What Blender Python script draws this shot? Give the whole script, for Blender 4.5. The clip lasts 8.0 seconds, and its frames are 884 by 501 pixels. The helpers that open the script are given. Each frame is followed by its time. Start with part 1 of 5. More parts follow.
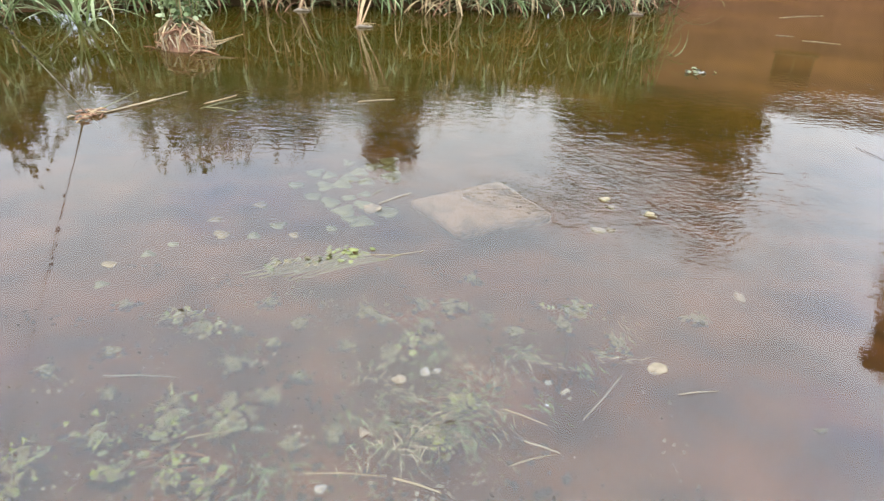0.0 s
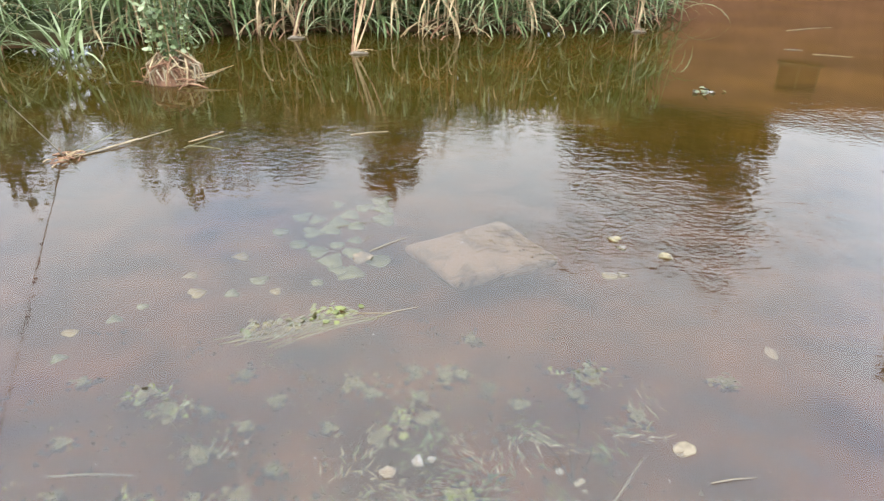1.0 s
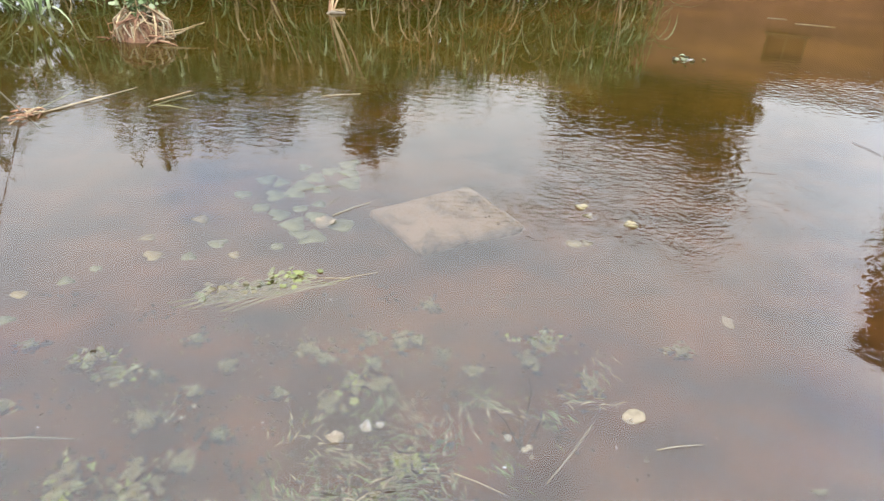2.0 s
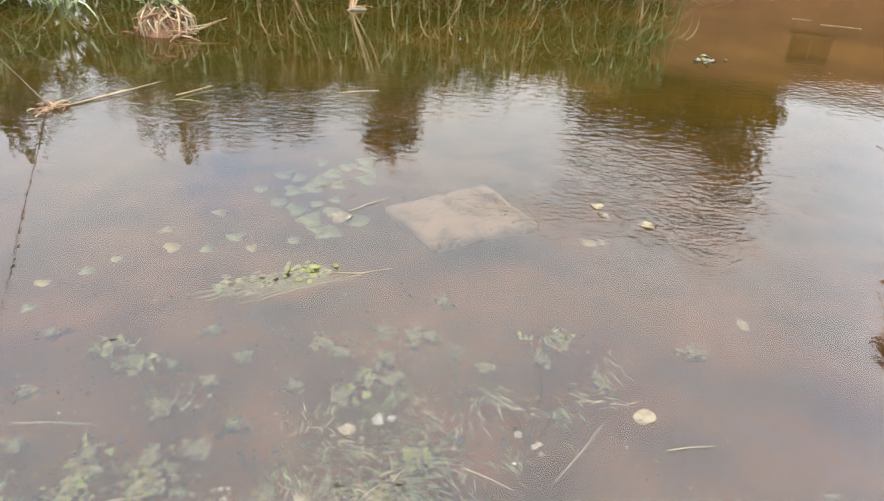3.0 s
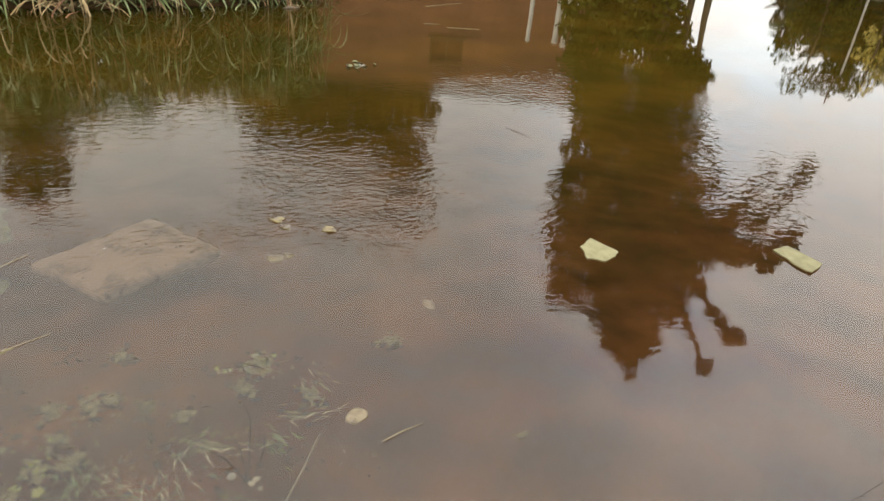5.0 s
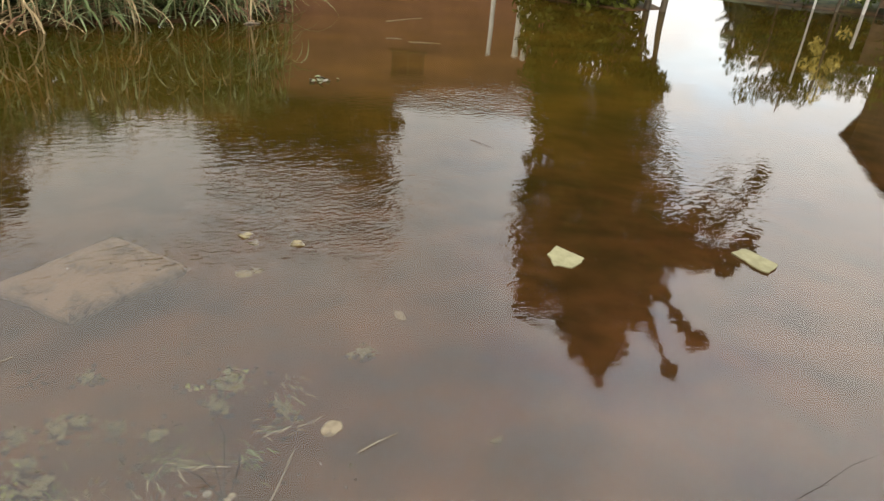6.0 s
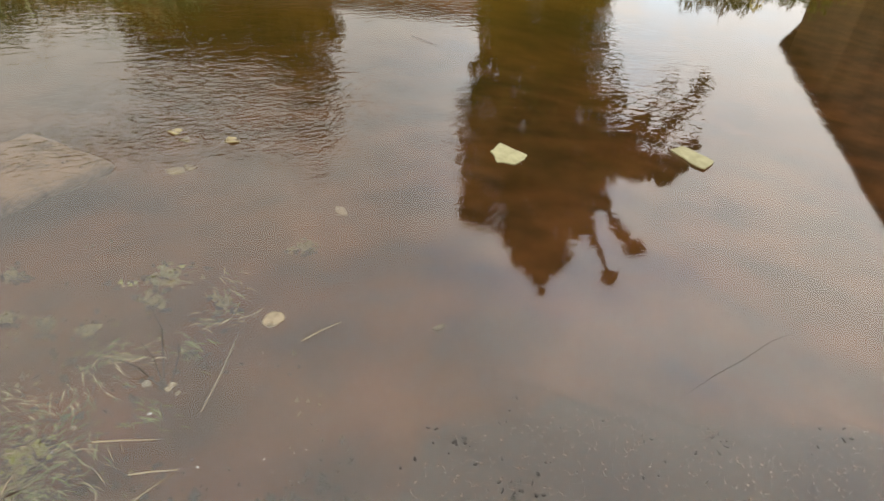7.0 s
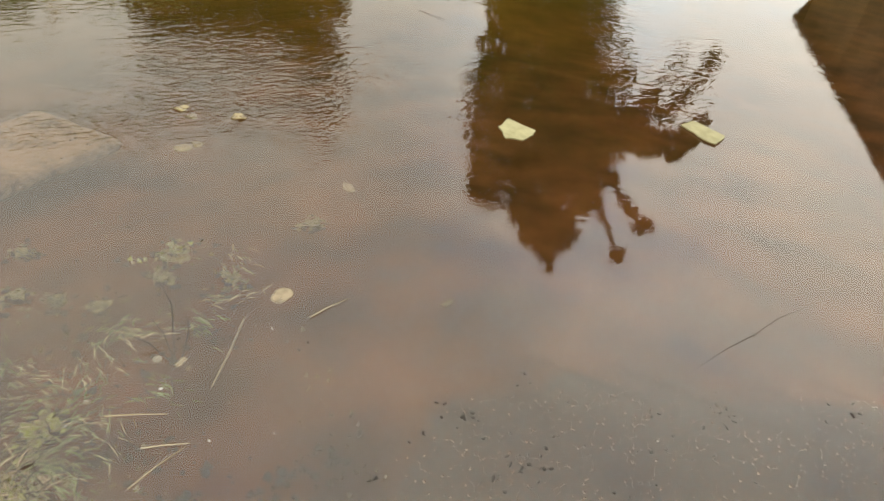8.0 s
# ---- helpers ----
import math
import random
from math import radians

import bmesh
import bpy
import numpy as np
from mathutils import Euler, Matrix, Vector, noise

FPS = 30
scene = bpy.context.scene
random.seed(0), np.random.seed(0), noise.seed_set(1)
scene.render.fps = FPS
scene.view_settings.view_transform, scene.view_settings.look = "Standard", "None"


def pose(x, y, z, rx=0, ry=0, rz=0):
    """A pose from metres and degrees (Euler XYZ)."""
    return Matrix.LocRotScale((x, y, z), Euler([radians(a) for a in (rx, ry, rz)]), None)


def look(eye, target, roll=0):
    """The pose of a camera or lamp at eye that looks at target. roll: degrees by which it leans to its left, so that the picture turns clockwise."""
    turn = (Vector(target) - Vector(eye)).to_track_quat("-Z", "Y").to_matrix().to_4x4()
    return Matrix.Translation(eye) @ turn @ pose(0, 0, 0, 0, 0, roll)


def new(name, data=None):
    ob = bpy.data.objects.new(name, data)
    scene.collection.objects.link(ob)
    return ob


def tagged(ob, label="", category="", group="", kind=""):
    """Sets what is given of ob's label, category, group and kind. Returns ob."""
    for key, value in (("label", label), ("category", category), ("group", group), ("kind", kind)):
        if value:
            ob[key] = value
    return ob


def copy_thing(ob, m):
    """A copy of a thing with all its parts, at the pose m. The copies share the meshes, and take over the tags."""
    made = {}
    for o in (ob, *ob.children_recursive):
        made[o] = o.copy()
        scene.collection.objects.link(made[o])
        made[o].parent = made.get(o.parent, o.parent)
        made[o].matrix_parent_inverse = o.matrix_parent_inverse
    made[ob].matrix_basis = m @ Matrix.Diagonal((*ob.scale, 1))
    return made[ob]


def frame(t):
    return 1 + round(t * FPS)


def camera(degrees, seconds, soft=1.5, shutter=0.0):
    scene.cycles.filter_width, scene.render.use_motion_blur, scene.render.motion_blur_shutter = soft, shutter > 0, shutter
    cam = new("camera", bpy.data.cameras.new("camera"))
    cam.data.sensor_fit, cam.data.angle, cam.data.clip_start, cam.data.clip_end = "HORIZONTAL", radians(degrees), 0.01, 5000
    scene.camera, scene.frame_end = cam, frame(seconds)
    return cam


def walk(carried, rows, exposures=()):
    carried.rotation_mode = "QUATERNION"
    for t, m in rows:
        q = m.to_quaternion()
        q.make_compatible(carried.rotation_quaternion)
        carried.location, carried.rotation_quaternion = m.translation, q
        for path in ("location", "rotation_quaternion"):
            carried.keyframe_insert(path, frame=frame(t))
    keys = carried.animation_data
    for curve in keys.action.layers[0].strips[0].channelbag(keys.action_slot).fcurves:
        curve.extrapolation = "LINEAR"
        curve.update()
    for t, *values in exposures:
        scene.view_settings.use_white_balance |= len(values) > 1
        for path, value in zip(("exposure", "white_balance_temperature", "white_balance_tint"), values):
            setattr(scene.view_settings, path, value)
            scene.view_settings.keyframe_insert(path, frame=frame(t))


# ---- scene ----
cam = camera(69.0, 8.0)
PATH = [
    (0, (0.215, 0.041, 1.371), (0.079, 1.778, 0.39), 2.6),
    (0.5, (0.14, 0.251, 1.373), (0.079, 1.989, 0.384), 3.0),
    (1, (0.233, 0.342, 1.381), (0.072, 2.101, 0.444), 0.8),
    (1.5, (0.323, 0.371, 1.362), (0.196, 2.089, 0.346), 2.1),
    (1.7, (0.324, 0.379, 1.363), (0.221, 2.093, 0.337), 2.5),
    (2.8, (0.341, 0.366, 1.355), (0.181, 2.076, 0.33), 2.1),
    (3, (0.336, 0.364, 1.367), (0.175, 2.068, 0.334), 2.5),
    (3.5, (0.355, 0.365, 1.363), (0.288, 2.078, 0.332), 4.0),
    (4, (0.401, 0.381, 1.36), (0.64, 2.09, 0.348), 4.2),
    (4.5, (0.417, 0.391, 1.362), (0.906, 2.062, 0.378), 4.5),
    (5, (0.422, 0.387, 1.361), (1.138, 1.995, 0.412), 5.2),
    (5.2, (0.416, 0.385, 1.362), (1.178, 1.981, 0.429), 5.4),
    (6.3, (0.398, 0.356, 1.364), (1.243, 1.928, 0.461), 5.2),
    (6.5, (0.409, 0.348, 1.36), (1.284, 1.897, 0.446), 5.4),
    (6.7, (0.401, 0.343, 1.342), (1.293, 1.853, 0.381), 5.8),
    (7, (0.412, 0.344, 1.286), (1.334, 1.723, 0.169), 7.9),
    (7.5, (0.415, 0.349, 1.282), (1.311, 1.674, 0.081), 7.8),
    (8, (0.412, 0.345, 1.279), (1.3, 1.698, 0.103), 7.5),
]
EXPOSURE = [(0, 1.32, 6500, 10), (1.0, 1.32, 6500, 10), (3.5, 1.38, 6900, 11), (4.6, 1.5, 7050, 8), (4.8, 0.75, 7700, 11), (5.2, 0.54, 7900, 10), (6.5, 0.54, 7600, 10), (7.2, 0.68, 8000, 11), (8, 0.78, 8400, 8)]
walk(cam, [(t, look(eye, target, roll)) for t, eye, target, roll in PATH], EXPOSURE)

# ---- light ----
world = bpy.data.worlds.new("world")
scene.world = world
world.use_nodes = True
wn, wl = world.node_tree.nodes, world.node_tree.links
wn.clear()
sky = wn.new("ShaderNodeTexSky")
sky.sky_type, sky.sun_disc = "NISHITA", False
sky.sun_elevation, sky.sun_rotation = radians(48), radians(250)
scale_sky = wn.new("ShaderNodeVectorMath")
scale_sky.operation = "SCALE"
scale_sky.inputs["Scale"].default_value = 0.3
wl.new(sky.outputs[0], scale_sky.inputs[0])
wco = wn.new("ShaderNodeTexCoord")
wmap = wn.new("ShaderNodeMapping")
wmap.inputs["Scale"].default_value = (1.0, 1.0, 2.2)
wl.new(wco.outputs["Generated"], wmap.inputs["Vector"])
wnoise = wn.new("ShaderNodeTexNoise")
wnoise.inputs["Scale"].default_value = 2.1
wnoise.inputs["Detail"].default_value = 6.0
wnoise.inputs["Roughness"].default_value = 0.55
wl.new(wmap.outputs[0], wnoise.inputs["Vector"])
wramp = wn.new("ShaderNodeValToRGB")
wramp.color_ramp.elements[0].position, wramp.color_ramp.elements[0].color = 0.20, (0, 0, 0, 1)
wramp.color_ramp.elements[1].position, wramp.color_ramp.elements[1].color = 0.42, (1, 1, 1, 1)
wl.new(wnoise.outputs["Fac"], wramp.inputs["Fac"])
wtone = wn.new("ShaderNodeValToRGB")
wtone.color_ramp.elements[0].position, wtone.color_ramp.elements[0].color = 0.38, (0.88, 0.97, 1.12, 1)
wtone.color_ramp.elements[1].position, wtone.color_ramp.elements[1].color = 0.66, (1.12, 1.15, 1.19, 1)
wl.new(wnoise.outputs["Fac"], wtone.inputs["Fac"])
wmix = wn.new("ShaderNodeMix")
wmix.data_type = "RGBA"
wl.new(wramp.outputs[0], wmix.inputs["Factor"])
wl.new(scale_sky.outputs[0], wmix.inputs[6])
wl.new(wtone.outputs[0], wmix.inputs[7])
wbg = wn.new("ShaderNodeBackground")
wl.new(wmix.outputs[2], wbg.inputs["Color"])
wsep = wn.new("ShaderNodeSeparateXYZ")  # an overcast sky is brighter overhead than near the horizon
wl.new(wco.outputs["Generated"], wsep.inputs[0])
wrise = wn.new("ShaderNodeMapRange")
wrise.interpolation_type = "SMOOTHSTEP"
wrise.inputs["From Min"].default_value, wrise.inputs["From Max"].default_value = 0.25, 0.85
wrise.inputs["To Min"].default_value, wrise.inputs["To Max"].default_value = 1.0, 1.42
wl.new(wsep.outputs[2], wrise.inputs["Value"])
glow_at = Vector((math.sin(radians(58)) * math.cos(radians(20)), math.cos(radians(58)) * math.cos(radians(20)), math.sin(radians(20))))
wdot = wn.new("ShaderNodeVectorMath")  # the cloud is thinner, and brighter, towards the open side of the pond
wdot.operation = "DOT_PRODUCT"
wdot.inputs[1].default_value = glow_at
wl.new(wco.outputs["Generated"], wdot.inputs[0])
wglow = wn.new("ShaderNodeMapRange")
wglow.interpolation_type = "SMOOTHSTEP"
wglow.inputs["From Min"].default_value, wglow.inputs["From Max"].default_value = 0.86, 0.97
wglow.inputs["To Min"].default_value, wglow.inputs["To Max"].default_value = 1.0, 1.5
wl.new(wdot.outputs["Value"], wglow.inputs["Value"])
wboth = wn.new("ShaderNodeMath")
wboth.operation = "MULTIPLY"
wl.new(wrise.outputs[0], wboth.inputs[0])
wl.new(wglow.outputs[0], wboth.inputs[1])
wl.new(wboth.outputs[0], wbg.inputs["Strength"])
wout = wn.new("ShaderNodeOutputWorld")
wl.new(wbg.outputs[0], wout.inputs[0])

sun_data = bpy.data.lights.new("sun", "SUN")
sun_data.energy, sun_data.angle, sun_data.color = 0.9, radians(12), (1.0, 0.95, 0.87)
sun = new("sun", sun_data)
sun.matrix_world = look((-20, -8, 24), (0, 0, 0))


# ---- materials ----
WET = 0.95  # everything here is soaked or shaded by silt, and darker than when dry


def material(name, dark, light, rough=0.8, scale=8.0, bump=0.0, detail=5.0, fine=0.0, stretch=(1, 1, 1), island=0.0, spec=0.4, through_light=0.0):
    """A rough surface whose colour runs between two tones at two scales of noise."""
    m = bpy.data.materials.new(name)
    m.use_nodes = True
    n, l = m.node_tree.nodes, m.node_tree.links
    b = n["Principled BSDF"]
    b.inputs["Roughness"].default_value = rough
    b.inputs["Specular IOR Level"].default_value = spec
    co = n.new("ShaderNodeTexCoord")
    mp = n.new("ShaderNodeMapping")
    mp.inputs["Scale"].default_value = stretch
    l.new(co.outputs["Object"], mp.inputs["Vector"])
    t1 = n.new("ShaderNodeTexNoise")
    t1.inputs["Scale"].default_value, t1.inputs["Detail"].default_value = scale, detail
    l.new(mp.outputs[0], t1.inputs["Vector"])
    t2 = n.new("ShaderNodeTexNoise")
    t2.inputs["Scale"].default_value, t2.inputs["Detail"].default_value = scale * 9, 3.0
    l.new(mp.outputs[0], t2.inputs["Vector"])
    add = n.new("ShaderNodeMath")
    add.operation = "MULTIPLY_ADD"
    add.inputs[1].default_value = 0.35 + fine
    l.new(t2.outputs["Fac"], add.inputs[0])
    l.new(t1.outputs["Fac"], add.inputs[2])
    info = n.new("ShaderNodeObjectInfo")
    geo = n.new("ShaderNodeNewGeometry")
    add2 = n.new("ShaderNodeMath")
    add2.operation = "MULTIPLY_ADD"
    add2.inputs[1].default_value = 0.25
    l.new(info.outputs["Random"], add2.inputs[0])
    l.new(add.outputs[0], add2.inputs[2])
    add3 = n.new("ShaderNodeMath")
    add3.operation = "MULTIPLY_ADD"
    add3.inputs[1].default_value = island
    l.new(geo.outputs["Random Per Island"], add3.inputs[0])
    l.new(add2.outputs[0], add3.inputs[2])
    ramp = n.new("ShaderNodeValToRGB")
    mid = 0.80 + fine / 2 + island / 2
    wide = 0.22 + island / 3
    ramp.color_ramp.elements[0].position, ramp.color_ramp.elements[0].color = mid - wide, (*[WET * c for c in dark], 1)
    ramp.color_ramp.elements[1].position, ramp.color_ramp.elements[1].color = min(mid + wide, 1.0), (*[WET * c for c in light], 1)
    l.new(add3.outputs[0], ramp.inputs["Fac"])
    l.new(ramp.outputs[0], b.inputs["Base Color"])
    if bump:
        bp = n.new("ShaderNodeBump")
        bp.inputs["Strength"].default_value, bp.inputs["Distance"].default_value = 0.8, bump
        l.new(add.outputs[0], bp.inputs["Height"])
        l.new(bp.outputs[0], b.inputs["Normal"])
    if through_light:
        tr = n.new("ShaderNodeBsdfTranslucent")
        l.new(ramp.outputs[0], tr.inputs["Color"])
        mx = n.new("ShaderNodeMixShader")
        mx.inputs[0].default_value = through_light
        l.new(b.outputs[0], mx.inputs[1])
        l.new(tr.outputs[0], mx.inputs[2])
        l.new(mx.outputs[0], n["Material Output"].inputs["Surface"])
    return m


REED_LEAF = material("reed_leaf", (0.055, 0.09, 0.027), (0.20, 0.265, 0.105), 0.5, 5, island=0.2, through_light=0.3)
# reed leaf with the shade inside the bed put into its colour
REED_SHADED = material("reed_leaf_shaded", (0.018, 0.029, 0.008), (0.095, 0.125, 0.034), 0.7, 3, island=0.3, spec=0.15)
REED_PALE = material("reed_leaf_pale", (0.26, 0.34, 0.15), (0.50, 0.56, 0.33), 0.45, 5, through_light=0.25)
REED_STALK = material("reed_stalk", (0.10, 0.10, 0.04), (0.26, 0.24, 0.11), 0.6, 9, stretch=(1, 1, 0.3))
REED_DRY = material("dry_reed", (0.26, 0.17, 0.08), (0.58, 0.45, 0.26), 0.7, 12, stretch=(1, 1, 0.3))
REED_ROT = material("rotten_reed", (0.14, 0.07, 0.04), (0.34, 0.18, 0.10), 0.75, 12)
STRAW = material("straw", (0.26, 0.20, 0.12), (0.46, 0.39, 0.26), 0.6, 14)
TWIG = material("wet_dark_bark", (0.008, 0.006, 0.005), (0.035, 0.026, 0.018), 0.6, 20)
TWIG_PALE = material("weathered_branch", (0.10, 0.09, 0.065), (0.30, 0.27, 0.20), 0.7, 6)
WEED = material("water_weed_leaf", (0.045, 0.060, 0.016), (0.235, 0.260, 0.085), 0.6, 45, island=0.4, through_light=0.15)
WEED_DULL = material("silted_weed_leaf", (0.014, 0.012, 0.007), (0.175, 0.152, 0.082), 0.7, 50, island=0.4)
GRASS = material("drowned_grass", (0.026, 0.033, 0.012), (0.225, 0.245, 0.115), 0.5, 25, island=0.35)
PAD = material("pennywort_pad", (0.09, 0.105, 0.05), (0.24, 0.26, 0.15), 0.6, 14)
PAD_YELLOW = material("yellowed_pad", (0.18, 0.14, 0.065), (0.32, 0.27, 0.14), 0.6, 14)
LEAF_BROWN = material("fallen_leaf_brown", (0.15, 0.115, 0.08), (0.32, 0.27, 0.20), 0.7, 30)
# shade beneath weeds, grass and litter, put into a near-black colour
SHADE_DARK = material("painted_shade", (0.010, 0.007, 0.004), (0.050, 0.034, 0.020), 0.9, 30, spec=0.1)
LEAF_WHITE = material("bleached_leaf", (0.16, 0.145, 0.12), (0.32, 0.30, 0.265), 0.6, 40)
PAPER = material("wet_card", (0.18, 0.168, 0.085), (0.28, 0.268, 0.15), 0.6, 18)
SLAB = material("wet_concrete", (0.075, 0.050, 0.034), (0.27, 0.195, 0.145), 0.85, 7, bump=0.006, fine=0.3)
STONE_DARK = material("dark_stone", (0.006, 0.005, 0.005), (0.035, 0.03, 0.026), 0.7, 30, spec=0.2)
STONE_GREY = material("grey_grit", (0.020, 0.014, 0.011), (0.20, 0.138, 0.102), 0.6, 30, island=0.5)
STONE_WHITE = material("white_pebble", (0.24, 0.225, 0.20), (0.52, 0.50, 0.46), 0.3, 30, spec=0.6)
BARK = material("bark", (0.05, 0.04, 0.03), (0.16, 0.13, 0.09), 0.85, 6, bump=0.02, stretch=(1, 1, 0.25))
CROWN = material("tree_leaves", (0.028, 0.045, 0.008), (0.105, 0.14, 0.026), 0.7, 1.2, island=0.25, spec=0.15, through_light=0.15)
CROWN_OLIVE = material("olive_leaves", (0.032, 0.038, 0.006), (0.090, 0.098, 0.016), 0.75, 1.2, island=0.2, spec=0.1, through_light=0.1)
CROWN_RUST = material("russet_olive_leaves", (0.050, 0.036, 0.008), (0.160, 0.100, 0.026), 0.7, 0.7, island=0.25, spec=0.15, through_light=0.15)
CROWN_CREAM = material("cream_blossom", (0.45, 0.42, 0.26), (0.75, 0.70, 0.48), 0.6, 2, island=0.3)
CROWN_YELLOW = material("yellow_blossom", (0.42, 0.34, 0.06), (0.75, 0.64, 0.20), 0.6, 2, island=0.3)
WALL_RED = material("red_render", (0.20, 0.084, 0.052), (0.285, 0.128, 0.080), 0.9, 0.8, bump=0.01)
WALL_BROWN = material("brown_plank", (0.055, 0.035, 0.020), (0.12, 0.08, 0.045), 0.85, 2, stretch=(1, 1, 0.2))
ROOF_BROWN = material("brown_tile", (0.05, 0.033, 0.020), (0.13, 0.085, 0.05), 0.8, 3, bump=0.01)
COPING = material("dark_coping", (0.10, 0.06, 0.04), (0.18, 0.11, 0.07), 0.9, 3)
WHITEWASH = material("whitewash", (0.55, 0.53, 0.48), (0.80, 0.78, 0.72), 0.8, 3)
GLASS_DARK = material("dark_pane", (0.11, 0.042, 0.028), (0.15, 0.06, 0.04), 0.45, 2, spec=0.15)
FRAME_WOOD = material("window_wood", (0.11, 0.045, 0.03), (0.15, 0.065, 0.044), 0.7, 6)
FAR_GREEN = material("far_wood", (0.02, 0.028, 0.012), (0.07, 0.085, 0.032), 0.9, 0.15, island=0.2)


def ground_material():
    m = bpy.data.materials.new("silt_and_grit")
    m.use_nodes = True
    n, l = m.node_tree.nodes, m.node_tree.links
    b = n["Principled BSDF"]
    co = n.new("ShaderNodeNewGeometry")
    big = n.new("ShaderNodeTexNoise")
    big.inputs["Scale"].default_value, big.inputs["Detail"].default_value = 3.2, 7
    fine = n.new("ShaderNodeTexNoise")
    fine.inputs["Scale"].default_value, fine.inputs["Detail"].default_value = 140, 3
    for tex in (big, fine):
        l.new(co.outputs["Position"], tex.inputs["Vector"])
    silt = n.new("ShaderNodeValToRGB")
    silt.color_ramp.elements[0].position, silt.color_ramp.elements[0].color = 0.34, (0.0450, 0.0235, 0.0125, 1)
    silt.color_ramp.elements[1].position, silt.color_ramp.elements[1].color = 0.68, (0.1320, 0.0590, 0.0265, 1)
    l.new(big.outputs["Fac"], silt.inputs["Fac"])
    grit = n.new("ShaderNodeValToRGB")
    grit.color_ramp.elements[0].position, grit.color_ramp.elements[0].color = 0.37, (0.0080, 0.0060, 0.0060, 1)
    grit.color_ramp.elements[1].position, grit.color_ramp.elements[1].color = 0.65, (0.1000, 0.0700, 0.0570, 1)
    l.new(fine.outputs["Fac"], grit.inputs["Fac"])
    at = n.new("ShaderNodeAttribute")
    at.attribute_name = "grit"
    jag = n.new("ShaderNodeMath")
    jag.operation = "MULTIPLY_ADD"
    jag.inputs[1].default_value = 0.7
    l.new(big.outputs["Fac"], jag.inputs[0])
    l.new(at.outputs["Fac"], jag.inputs[2])
    edge = n.new("ShaderNodeMapRange")
    edge.inputs["From Min"].default_value, edge.inputs["From Max"].default_value = 0.74, 0.90
    l.new(jag.outputs[0], edge.inputs["Value"])
    mix = n.new("ShaderNodeMix")
    mix.data_type = "RGBA"
    l.new(edge.outputs[0], mix.inputs["Factor"])
    l.new(silt.outputs[0], mix.inputs[6])
    l.new(grit.outputs[0], mix.inputs[7])
    grass = n.new("ShaderNodeValToRGB")
    grass.color_ramp.elements[0].position, grass.color_ramp.elements[0].color = 0.3, (0.0210, 0.0315, 0.0105, 1)
    grass.color_ramp.elements[1].position, grass.color_ramp.elements[1].color = 0.7, (0.0875, 0.1050, 0.0385, 1)
    l.new(big.outputs["Fac"], grass.inputs["Fac"])
    at2 = n.new("ShaderNodeAttribute")
    at2.attribute_name = "turf"
    mix2 = n.new("ShaderNodeMix")
    mix2.data_type = "RGBA"
    l.new(at2.outputs["Fac"], mix2.inputs["Factor"])
    l.new(mix.outputs[2], mix2.inputs[6])
    l.new(grass.outputs[0], mix2.inputs[7])
    l.new(mix2.outputs[2], b.inputs["Base Color"])
    b.inputs["Roughness"].default_value = 0.8
    b.inputs["Specular IOR Level"].default_value = 0.1
    return m


# centre x, y, half width, half depth, strength of the stretches with long wrinkles and with short ones
RIFFLES = [(1.25, 3.65, 0.7, 0.75, 0.85), (-1.3, 4.2, 1.2, 0.6, 0.75), (0.5, 4.9, 1.0, 0.45, 0.32), (3.3, 5.6, 0.9, 0.5, 0.55),
           (1.95, 3.0, 0.3, 0.8, 0.40), (4.1, 4.3, 0.8, 1.2, 0.55), (3.6, 2.9, 0.6, 0.5, 0.30)]
SHORT_RIFFLES = [(0.42, 2.98, 0.36, 0.20, 3.0), (1.05, 3.2, 0.55, 0.55, 2.4), (0.2, 3.25, 0.35, 0.18, 0.8), (3.3, 5.4, 0.8, 0.4, 0.35),
                 (-1.3, 4.25, 0.9, 0.4, 0.7), (1.95, 2.9, 0.25, 0.7, 0.30)]


